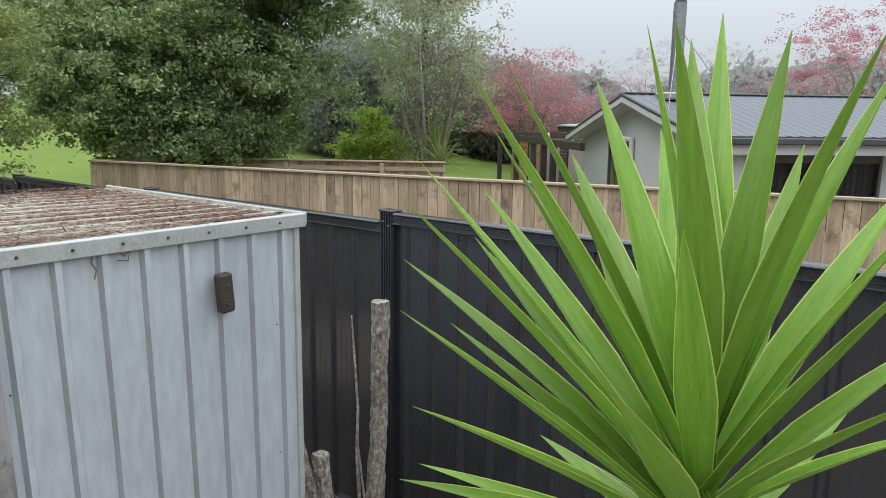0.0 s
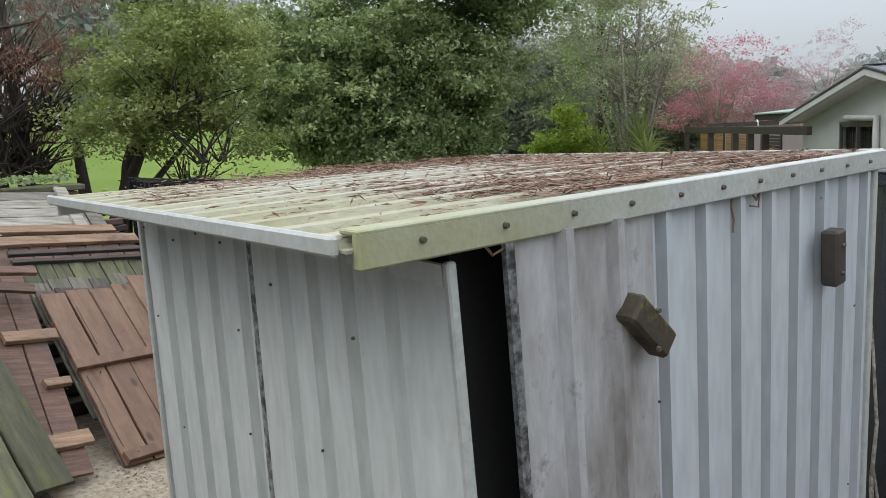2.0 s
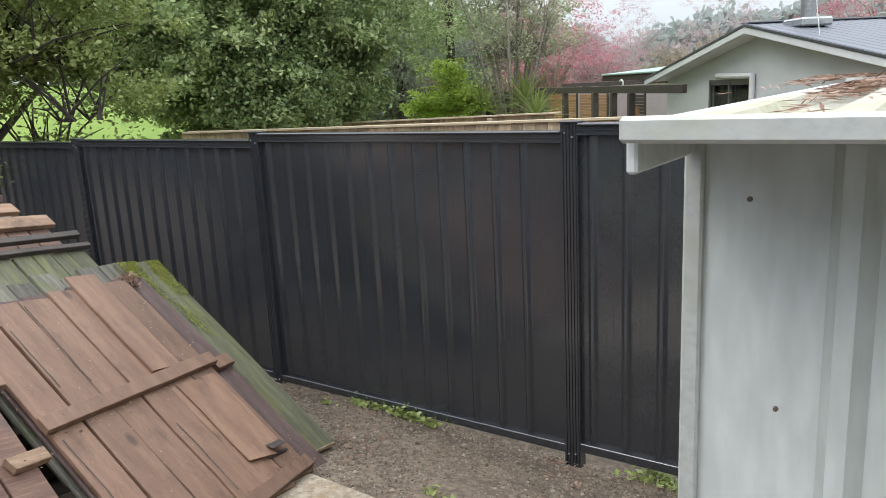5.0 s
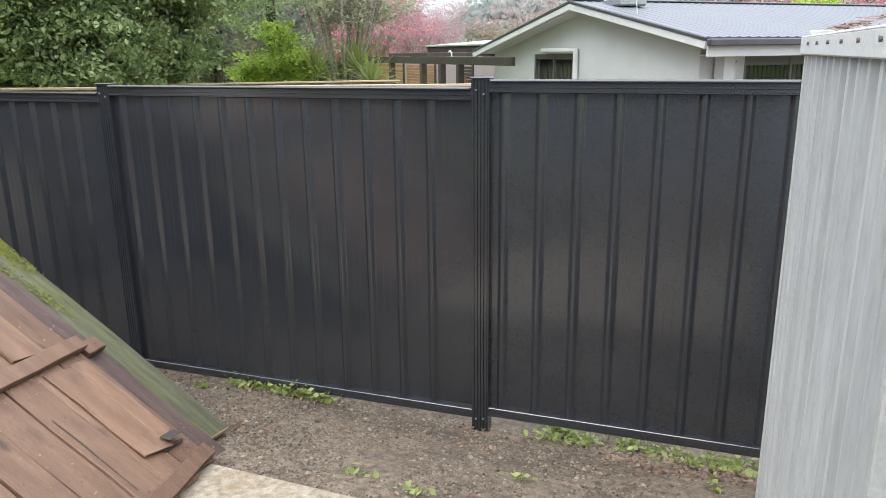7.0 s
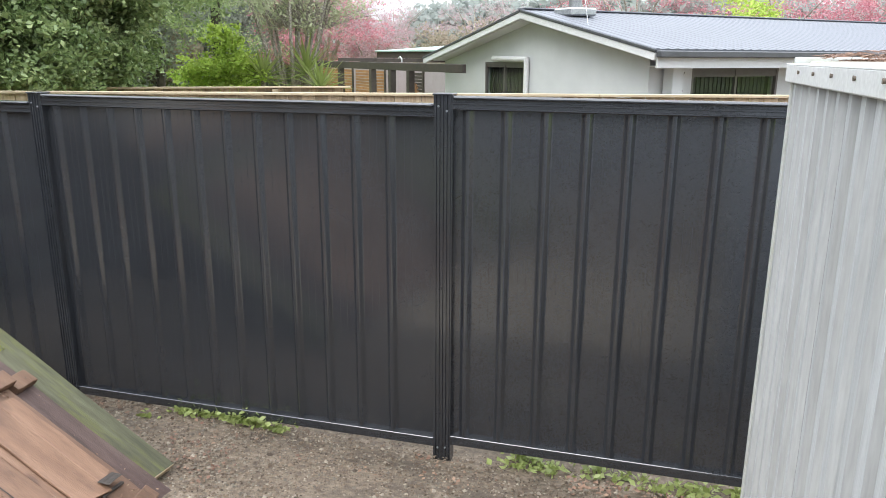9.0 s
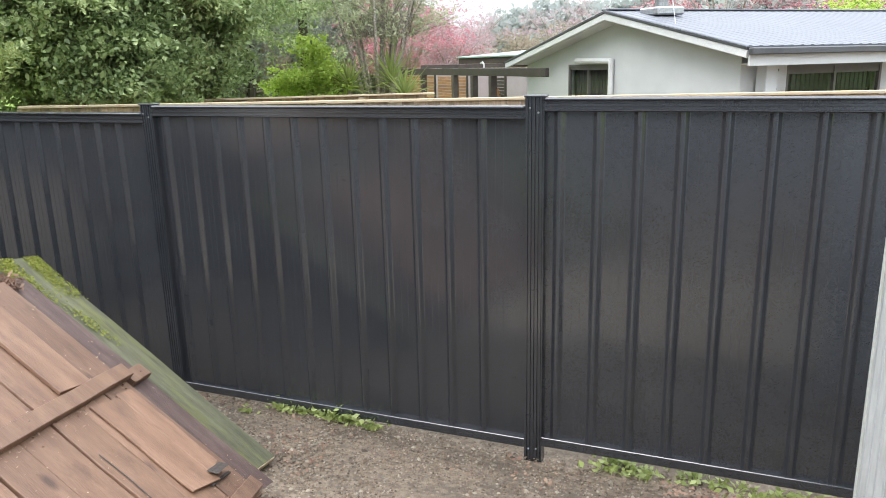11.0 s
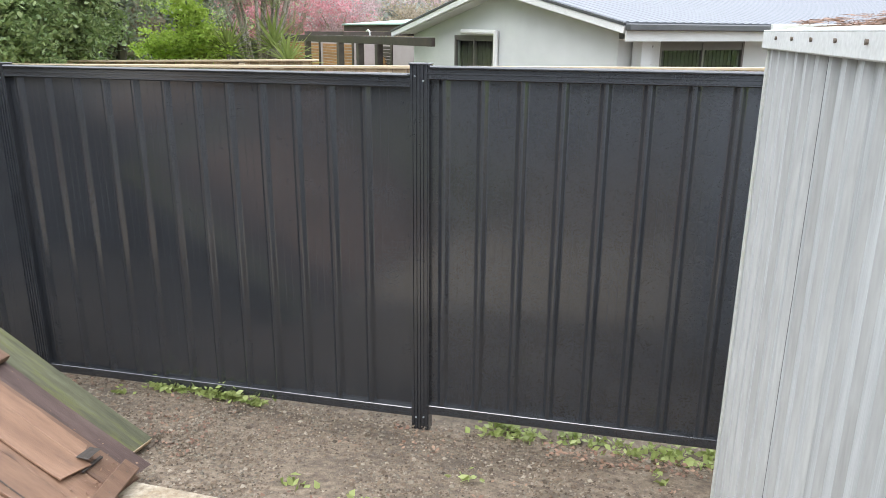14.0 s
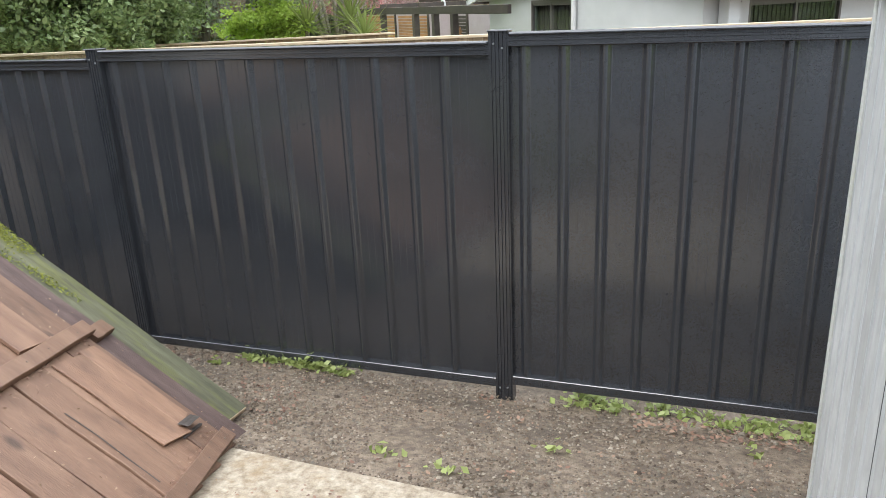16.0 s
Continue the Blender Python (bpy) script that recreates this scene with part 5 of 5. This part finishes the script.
def yucca(base, head, n_hidden, seed):
    t = thing("yucca", "large yucca with stiff bright green pointed leaves", "plant", base)
    rr = random.Random(seed)
    off = Vector(base)
    part("stem", tube([base, (base[0] + 0.02, base[1], (base[2] + head[2]) / 2), (head[0], head[1], head[2] - 0.03)], [0.07, 0.06, 0.05], 12, wobble=0.1, rng=rr), BARK, t)
    meshes = []
    for k in range(4):
        me = mesh_of("leaf", yucca_leaf(1.0, 0.033 + 0.002 * k, 0.005 + 0.012 * k), YUCCA)
        me.materials.append(YUCCA_EDGE)
        meshes.append(me)
    for i, (az, el, ln) in enumerate(YUCCA_LEAVES + [(rr.uniform(-70, 60) + 25 * k, rr.uniform(-12, 24), rr.uniform(0.30, 0.42)) for k in range(n_hidden)]):
        ob = new("leaf", meshes[i % 4])
        ob.parent = t
        p = Vector(head) - off + Vector((0, 0, 0.057 - 0.166 * min(1, max(0, (84 - el) / 60))))
        wide = 0.78 * (ln / 0.54) ** 0.4
        ob.matrix_local = Matrix.Translation(p) @ Matrix.Rotation(radians(az), 4, "Z") @ Matrix.Rotation(radians(el + 0.5), 4, "X") @ Matrix.Diagonal((wide, ln, wide, 1))


# turn, rise in degrees and length of each leaf
YUCCA_LEAVES = [(119, 50, 0.55), (145, 48, 0.55), (85, 48, 0.52), (108, 41, 0.5), (138, 39, 0.47), (104, 36, 0.41), (158, 35, 0.46), (130, 21, 0.38),
                (123, 59, 0.52), (147, 59, 0.58), (127, 65, 0.56), (63, 65, 0.55), (188, 40, 0.46), (126, 80, 0.5), (169, 79, 0.5), (33, 69, 0.58),
                (23, 66, 0.63), (349, 77, 0.52), (255, 74, 0.52), (313, 71, 0.54), (191, 58, 0.42), (2, 50, 0.58), (34, 51, 0.6), (333, 54, 0.51),
                (251, 56, 0.42), (292, 61, 0.44), (310, 44, 0.41), (55, 49, 0.58), (86, 41, 0.49), (111, 13, 0.37), (247, 47, 0.38), (270, 44, 0.31)]
yucca((4.72, -1.86, 0.45), (4.703, -1.877, 1.935), 14, 4)


# ---- trees ----
tree("evergreen_tree", "large dark evergreen tree with dense drooping foliage", (-9.9, 6.2, -0.2),
     [([(0, 0, 0), (0.1, 0, 1.5), (0.0, 0.2, 3.5), (0.2, 0.1, 6.0)], [0.26, 0.22, 0.17, 0.08]),
      ([(0, 0, 1.4), (1.2, -0.6, 2.8), (2.4, -1.0, 4.0)], [0.13, 0.09, 0.04]), ([(0, 0, 1.8), (-1.2, 0.3, 3.2), (-2.2, 0.2, 4.6)], [0.13, 0.09, 0.04]),
      ([(0, 0.1, 2.4), (0.4, 1.5, 4.0), (0.6, 2.2, 5.2)], [0.12, 0.08, 0.04])],
     [((0, 0, 4.4), (2.9, 2.6, 2.6), 0.9), ((0, 0, 4.2), (1.8, 1.6, 1.9), 0.25), ((1.6, -1.9, 3.5), (1.25, 1.25, 1.3), 0.4), ((0.6, -1.9, 3.7), (1.3, 1.2, 1.2), 0.4), ((1.5, 0.3, 3.5), (1.3, 1.3, 1.1), 0.35), ((0.6, 1.2, 3.3), (1.0, 1.0, 1.4), 0.4), ((-1.9, -0.6, 3.7), (1.3, 1.4, 1.1), 0.3),
      ((0.2, -1.7, 3.1), (1.6, 1.0, 1.4), 0.45), ((0.6, -1.0, 2.2), (0.9, 0.8, 0.8), 0.2), ((0, 0, 7.2), (2.8, 2.6, 1.9), 0.6), ((2.4, 0.4, 6.0), (1.3, 1.3, 1.0), 0.3),
      ((1.9, -1.2, 2.3), (0.9, 0.9, 0.7), 0.3), ((1.5, 0.6, 2.3), (0.9, 1.0, 0.7), 0.3), ((0.7, -1.2, 2.6), (0.9, 0.7, 0.6), 0.16), ((0.4, 0.2, 1.9), (1.1, 1.1, 0.6), 0.25), ((1.6, 2.2, 5.2), (1.2, 1.2, 1.3), 0.35)],
     LEAF_DARK, 100, 600, 0.145, BARK_DARK, 21, 0.102, droop=0.5, aspect=0.5)
tree("broadleaf_tree", "multi-stemmed broadleaf tree with fresh yellow-green leaves", (-7.9, -0.15, -0.1),
     [([(0, 0, 0), (0.02, 0, 0.9), (0.35, 0.3, 2.0), (1.2, 0.6, 3.6)], [0.20, 0.17, 0.12, 0.03]), ([(0.05, 0.1, 0.2), (0.4, 0.25, 1.8), (1.2, 0.6, 3.0)], [0.12, 0.09, 0.02]),
      ([(-0.1, 0, 0.2), (-0.35, -0.2, 1.6), (-0.6, -0.2, 3.2)], [0.13, 0.10, 0.03]), ([(0.1, 0.1, 0.3), (0.25, 0.6, 1.7), (0.5, 1.5, 2.7)], [0.09, 0.06, 0.02]),
      ([(-0.1, -0.05, 1.0), (-0.5, -0.6, 1.6), (-0.9, -1.0, 1.75)], [0.04, 0.025, 0.008]), ([(0.0, -0.05, 1.3), (0.1, -0.7, 1.8), (0.3, -1.2, 1.8)], [0.035, 0.02, 0.006])],
     [((1.5, 0.65, 3.1), (1.0, 1.0, 1.0), 0.75), ((1.4, 0.6, 3.1), (0.6, 0.6, 0.7), 0.2), ((1.8, 0.9, 2.2), (0.55, 0.55, 0.4), 0.09), ((1.2, 0.8, 1.7), (0.4, 0.4, 0.3), 0.04), ((0.9, 0.7, 4.6), (1.2, 1.1, 0.9), 0.4), ((0.5, 0.3, 2.8), (0.8, 0.8, 0.5), 0.22)],
     LEAF_BRIGHT, 120, 225, 0.13, BARK_DARK, 22, 0.062, droop=0.35, aspect=0.55, twigs=110)
tree("dead_conifer", "half-dead conifer with rust-brown drooping sprays and bare twigs", (-8.4, -1.5, 0.1),
     [([(0, 0, 0), (0.05, 0, 2.0), (0, 0.1, 5.0)], [0.24, 0.18, 0.06]), ([(0.1, 0.35, 0), (0.12, 0.4, 2.0), (0.1, 0.4, 4.5)], [0.16, 0.12, 0.04])] +
     [([(0, 0, 0.9 + 0.3 * i), (0.7 * math.cos(i * 2.4), 0.7 * math.sin(i * 2.4), 1.3 + 0.3 * i), (1.5 * math.cos(i * 2.4), 1.5 * math.sin(i * 2.4), 1.2 + 0.31 * i)], [0.04, 0.025, 0.01]) for i in range(14)],
     [((0, 0, 3.9), (1.4, 1.5, 1.5), 0.9), ((0.2, 0.3, 2.6), (1.2, 1.3, 0.5), 0.12), ((0, 0, 5.2), (1.3, 1.3, 0.8), 0.3), ((0.1, 0.2, 2.0), (1.1, 1.2, 0.5), 0.10)], LEAF_DEAD, 80, 120, 0.13, BARK_DARK, 23, 0.08, droop=1.2, aspect=0.2, twigs=620, twig_len=0.9)
tree("slender_tree", "slender multi-stemmed tree with sparse olive-grey leaves", (-6.95, 11.1, -0.3),
     [([(0, 0, 0), (0.1, 0, 2.0), (0.3, 0.1, 5.6)], [0.09, 0.06, 0.03])] + [([(0, 0, 0.4), (math.cos(i * 1.3) * 0.5, math.sin(i * 1.3) * 0.5, 2.3), (math.cos(i * 1.3) * 1.2, math.sin(i * 1.3) * 1.2, 4.7)], [0.055, 0.042, 0.014]) for i in range(8)],
     [((0, 0, 4.8), (1.6, 1.6, 1.7), 1.0), ((0.2, 0, 3.3), (1.35, 1.35, 0.8), 0.2), ((0.1, 0.2, 5.9), (1.3, 1.3, 0.9), 0.4)], LEAF_OLIVE, 32, 220, 0.15, BARK, 24, 0.12, droop=0.6, aspect=0.3, twigs=170, twig_len=1.1)
tree("garden_shrub", "rounded lime-green garden shrub", (-8.1, 10.2, 0.0), [([(0, 0, 0), (0, 0, 0.7), (0.1, 0, 1.3)], [0.06, 0.05, 0.02])],
     [((0, 0, 1.7), (0.6, 0.6, 0.75), 1.0), ((0.45, 0.1, 1.5), (0.42, 0.42, 0.5), 0.4), ((-0.4, 0, 1.4), (0.42, 0.42, 0.5), 0.35), ((0.1, 0, 2.35), (0.25, 0.25, 0.22), 0.12)], LEAF_LIME, 36, 150, 0.08, BARK_DARK, 25, 0.085, category="shrub", aspect=0.6)


# spiky garden plants by the pergola
def spiky_plant(at, n, ln, seed):
    t = thing("spiky_garden_plant", "spiky-leaved garden plant by the pergola", "plant", at)
    rr = random.Random(seed)
    part("stem", tube([at, (at[0], at[1], at[2] + 1.7)], [0.06, 0.05], 8), BARK, t)
    bm = bmesh.new()
    for i in range(n):
        own = yucca_leaf(ln * rr.uniform(0.8, 1.1), 0.032, 0.1 * ln)
        m = Matrix.Translation((at[0], at[1], at[2] + 1.65)) @ Matrix.Rotation(radians(i * 137.5), 4, "Z") @ Matrix.Rotation(radians(80 - 95 * i / n), 4, "X")
        bmesh.ops.transform(own, matrix=m, verts=own.verts)
        join(bm, own)
    tagged(part("leaves", bm, LEAF_BRIGHT, t), kind="stuff")


spiky_plant((-7.2, 10.3, -0.1), 46, 0.75, 1)
spiky_plant((-6.45, 10.8, 0.0), 46, 0.85, 2)
spiky_plant((-5.9, 10.3, -0.3), 40, 0.75, 3)


# ---- blossom trees and woods beyond ----
def blossom_tree(at, h, r, leaf, seed, dens=1.0):
    limbs = [([(0, 0, 0), (0.1, 0, h * 0.35), (0, 0.1, h * 0.68)], [0.16, 0.10, 0.02])]
    limbs += [([(0, 0, h * 0.2), (math.cos(i * 1.1) * r * 0.4, math.sin(i * 1.1) * r * 0.4, h * 0.55), (math.cos(i * 1.1) * r * 0.8, math.sin(i * 1.1) * r * 0.75, h * 0.70)], [0.07, 0.045, 0.008]) for i in range(7)]
    tree("blossom_tree", "ornamental cherry in pink blossom beyond the house", at, limbs,
         [((0, 0, h * 0.62), (r, r, h * 0.36), 1.0), ((r * 0.4, 0.2, h * 0.45), (r * 0.6, r * 0.6, h * 0.22), 0.4), ((-r * 0.5, 0, h * 0.5), (r * 0.6, r * 0.6, h * 0.25), 0.4)],
         leaf, 40, int(260 * dens), 0.20, BARK, seed, 0.085, droop=0.0, aspect=0.7, twigs=70, twig_len=h * 0.08)


blossom_tree((-13.7, 26.0, -0.3), 6.4, 2.3, BLOSSOM, 41, 0.8)
blossom_tree((-12.2, 27.5, -0.3), 4.6, 1.6, BLOSSOM_PALE, 42, 0.5)
blossom_tree((-1.3, 31.8, -0.3), 8.2, 3.0, BLOSSOM, 44, 0.8)
blossom_tree((4.5, 31.0, -0.3), 7.0, 3.0, BLOSSOM, 45)
blossom_tree((9.5, 29.0, -0.3), 6.6, 3.0, BLOSSOM, 46, 0.8)
# Far cherries take the pale pink, haze put into its colour.
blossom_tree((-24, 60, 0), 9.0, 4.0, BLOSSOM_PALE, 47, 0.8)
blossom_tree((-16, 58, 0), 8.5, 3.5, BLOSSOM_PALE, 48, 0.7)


def woods(name, label, leaf, spots, seed, size, skirt=0.6, dens=110):
    rng = np.random.default_rng(seed)
    pts, bm = [], bmesh.new()
    rr = random.Random(seed)
    for x, y, h, r in spots:
        g = ground_z(x, y)
        blobs = [((x, y, g + h * 0.6), (r, r, h * 0.42), 1.0), ((x + rr.uniform(-1, 1) * r, y, g + h * 0.35), (r * 0.9, r * 0.9, h * 0.3), skirt), ((x + rr.uniform(-0.6, 0.6) * r, y, g + h * 0.8), (r * 0.6, r * 0.6, h * 0.25), 0.4)]
        pts.append(clumps(rng, blobs, 24, dens, 0.11 * r + 0.2))
        tube([(x, y, g - 0.5), (x + 0.2, y, g + h * 0.3), (x, y, g + h * 0.8)], [0.18, 0.13, 0.05], 6, bm)
    t = thing(name, label, "woods", (0, 0, 0), "", "stuff")
    part("trunks", bm, BARK_DARK, t)
    ob = new("foliage", leaf_mesh("foliage", np.concatenate(pts), size, rng, leaf, 0.6))
    ob.parent = t
    tagged(ob, kind="stuff")


rw = random.Random(6)
woods("far_woods", "distant grey-green woods with mist put into the leaf colour", LEAF_HAZED, [(-75 + 6.5 * i + rw.uniform(-2, 2), 62 + rw.uniform(-4, 8), rw.uniform(5.4, 6.8), rw.uniform(3.2, 4.6)) for i in range(20)], 51, 0.85, dens=330)
woods("near_woods", "grey-green and brown trees behind the field, paled for mist", LEAF_HAZED, [(-26 + rw.uniform(-1, 1) + 2.6 * i, 30 + rw.uniform(-2, 3) + 0.3 * i, rw.uniform(3.4, 4.8), rw.uniform(1.6, 2.2)) for i in range(4)], 52, 0.24, 0.3)
woods("brown_woods", "bare brown trees at the field's edge", LEAF_AUTUMN, [(-19.5, 22.5, 5.0, 1.3), (-17.5, 29, 5.2, 1.6), (-12.5, 36, 3.4, 1.8), (-9.0, 38.0, 4.0, 2.5), (-4.5, 40.0, 3.8, 2.4)], 53, 0.2)
woods("field_edge_woods", "dim grey-green trees along the field's edge, greyed for mist", LEAF_DIM_HAZED, [(-22.4 + 1.3 * i + rw.uniform(-0.4, 0.4), 24.5 + 1.4 * i + rw.uniform(-1, 1), rw.uniform(4.2, 5.4), rw.uniform(1.3, 1.8)) for i in range(5)] + [(-25.0, 21.0, 4.2, 1.4), (-24.2, 23.0, 4.6, 1.5)] + [(-19.0, 18.5, 4.6, 1.4), (-20.5, 20.0, 5.0, 1.5), (-17.8, 20.4, 4.8, 1.4)], 56, 0.17, 1.0, 200)
woods("hill_woods", "trees along the top of the grassy hill", LEAF_HAZED, [(-62 + 5 * i, 34 - 5.5 * i, rw.uniform(8, 12), 3.6) for i in range(9)], 54, 0.5)
woods("roofside_woods", "trees behind the house with mist in their leaf colour", LEAF_HAZED, [(2.0 + 4.2 * i, 36 + rw.uniform(-1, 2), rw.uniform(4.4, 5.4), 2.6) for i in range(6)], 55, 0.42, dens=220)
tree("garden_shrub", "lime-green shrub behind the house roof", (2.6, 25.5, -0.3), [([(0, 0, 0), (0, 0, 1.5), (0.1, 0, 2.5)], [0.1, 0.08, 0.03])],
     [((0, 0, 3.2), (1.3, 1.3, 1.0), 1.0)], LEAF_LIME, 26, 160, 0.2, BARK_DARK, 26, 0.15, category="shrub")
tree("conifer", "tall dark conifer beyond the slender tree", (-14.5, 19.5, -0.3), [([(0, 0, 0), (0, 0, 5), (0.1, 0, 10)], [0.2, 0.15, 0.04])],
     [((0, 0, 5.5), (1.5, 1.5, 3.0), 1.0), ((0, 0, 8.6), (1.0, 1.0, 2.0), 0.5)], LEAF_DARK, 40, 260, 0.26, BARK_DARK, 27, 0.15)


# ---- gravel, weeds and litter on the ground ----
def scatter_stones(name, label, n, r0, r1, mat, seed):
    rng = np.random.default_rng(seed)
    x, y = rng.uniform(-2.6, 2.8, n), -rng.uniform(0, 1.0, n) ** 0.9 * 1.25 + 0.12
    r = rng.uniform(r0, r1, n) * np.where(rng.uniform(0, 1, n) > 0.95, 1.9, 1)
    base = np.array([(1, 0, 0), (-1, 0, 0), (0, 1, 0), (0, -1, 0), (0, 0, 1), (0, 0, -1)], float)
    tri = np.array([(0, 2, 4), (2, 1, 4), (1, 3, 4), (3, 0, 4), (2, 0, 5), (1, 2, 5), (3, 1, 5), (0, 3, 5)])
    z = np.array([ground_z(a, b) for a, b in zip(x, y)])
    v = base[None] * (r[:, None, None] * rng.uniform(0.6, 1.3, (n, 6, 1))) * np.array((1, 1, 0.7))
    ang = rng.uniform(0, 6.28, n)
    c, s = np.cos(ang)[:, None], np.sin(ang)[:, None]
    v = np.stack([v[..., 0] * c - v[..., 1] * s, v[..., 0] * s + v[..., 1] * c, v[..., 2]], -1)
    v += np.stack([x, y, z + r * 0.2], 1)[:, None]
    f = (tri[None] + 6 * np.arange(n)[:, None, None]).reshape(-1, 3)
    me = bpy.data.meshes.new(name)
    me.from_pydata(v.reshape(-1, 3).tolist(), [], f.tolist())
    me.materials.append(mat)
    tagged(new(name, me), label, "gravel", "", "stuff")


SOIL = surface("brown_soil_crumb", [(0.062, 0.044, 0.03), (0.175, 0.13, 0.09)], 20, 0.9, 0.0, 0.4, 90, vary=0.5, island=True)
scatter_stones("gravel_stones", "loose grey gravel stones on damp soil", 10000, 0.0025, 0.0085, STONE, 31)
scatter_stones("soil_crumbs", "brown crumbs of soil over the gravel", 14000, 0.002, 0.009, SOIL, 32)


def ground_leaves(name, label, spots, size, mat, seed, spread, per, lift, flat=0.3, aspect=0.6, base=0.006):
    rng = np.random.default_rng(seed)
    pts = []
    for x, y in spots:
        p = np.stack([x + rng.normal(0, spread, per), y + rng.normal(0, spread * 0.6, per)], 1)
        pts += [(a, b, ground_z(a, b) + abs(rng.normal(0, lift)) + base) for a, b in p]
    tagged(new(name, leaf_mesh(name, np.array(pts), size, rng, mat, aspect, 0.0, 0.1, flat)), label, "weeds" if "weed" in name else "leaf litter", "", "stuff")


rg = random.Random(9)
ground_leaves("weeds", "small green weeds along the foot of the steel fence", [(rg.uniform(-1.6, -0.9), 0.0 + rg.uniform(-0.07, 0.08)) for _ in range(46)] + [(rg.uniform(0.35, 2.2), 0.06 + rg.uniform(-0.10, 0.08)) for _ in range(64)] + [(0.05, -0.95), (-0.25, -0.9), (-1.2, -0.75), (0.4, -0.6), (-1.7, -0.2), (1.2, -0.3)], 0.042, LEAF_BRIGHT, 61, 0.04, 12, 0.022)
ground_leaves("fallen_leaves", "brown fallen leaves and chips on the gravel", [(rg.uniform(0.7, 2.3), rg.uniform(-0.2, 0.05)) for _ in range(70)] + [(rg.uniform(-2.2, 2), rg.uniform(-1.1, 0)) for _ in range(60)] + [(-1.15 + rg.uniform(-0.2, 0.2), -0.6 + rg.uniform(-0.2, 0.2)) for _ in range(16)], 0.025, LITTER, 62, 0.06, 5, 0.004, 0.85)
ground_leaves("slab_litter", "sawdust-coloured chips on the concrete slab", [(rg.uniform(-0.6, 1.0), rg.uniform(-2.6, -1.3)) for _ in range(90)], 0.016, LITTER, 63, 0.08, 14, 0.002, 0.9, base=0.024)
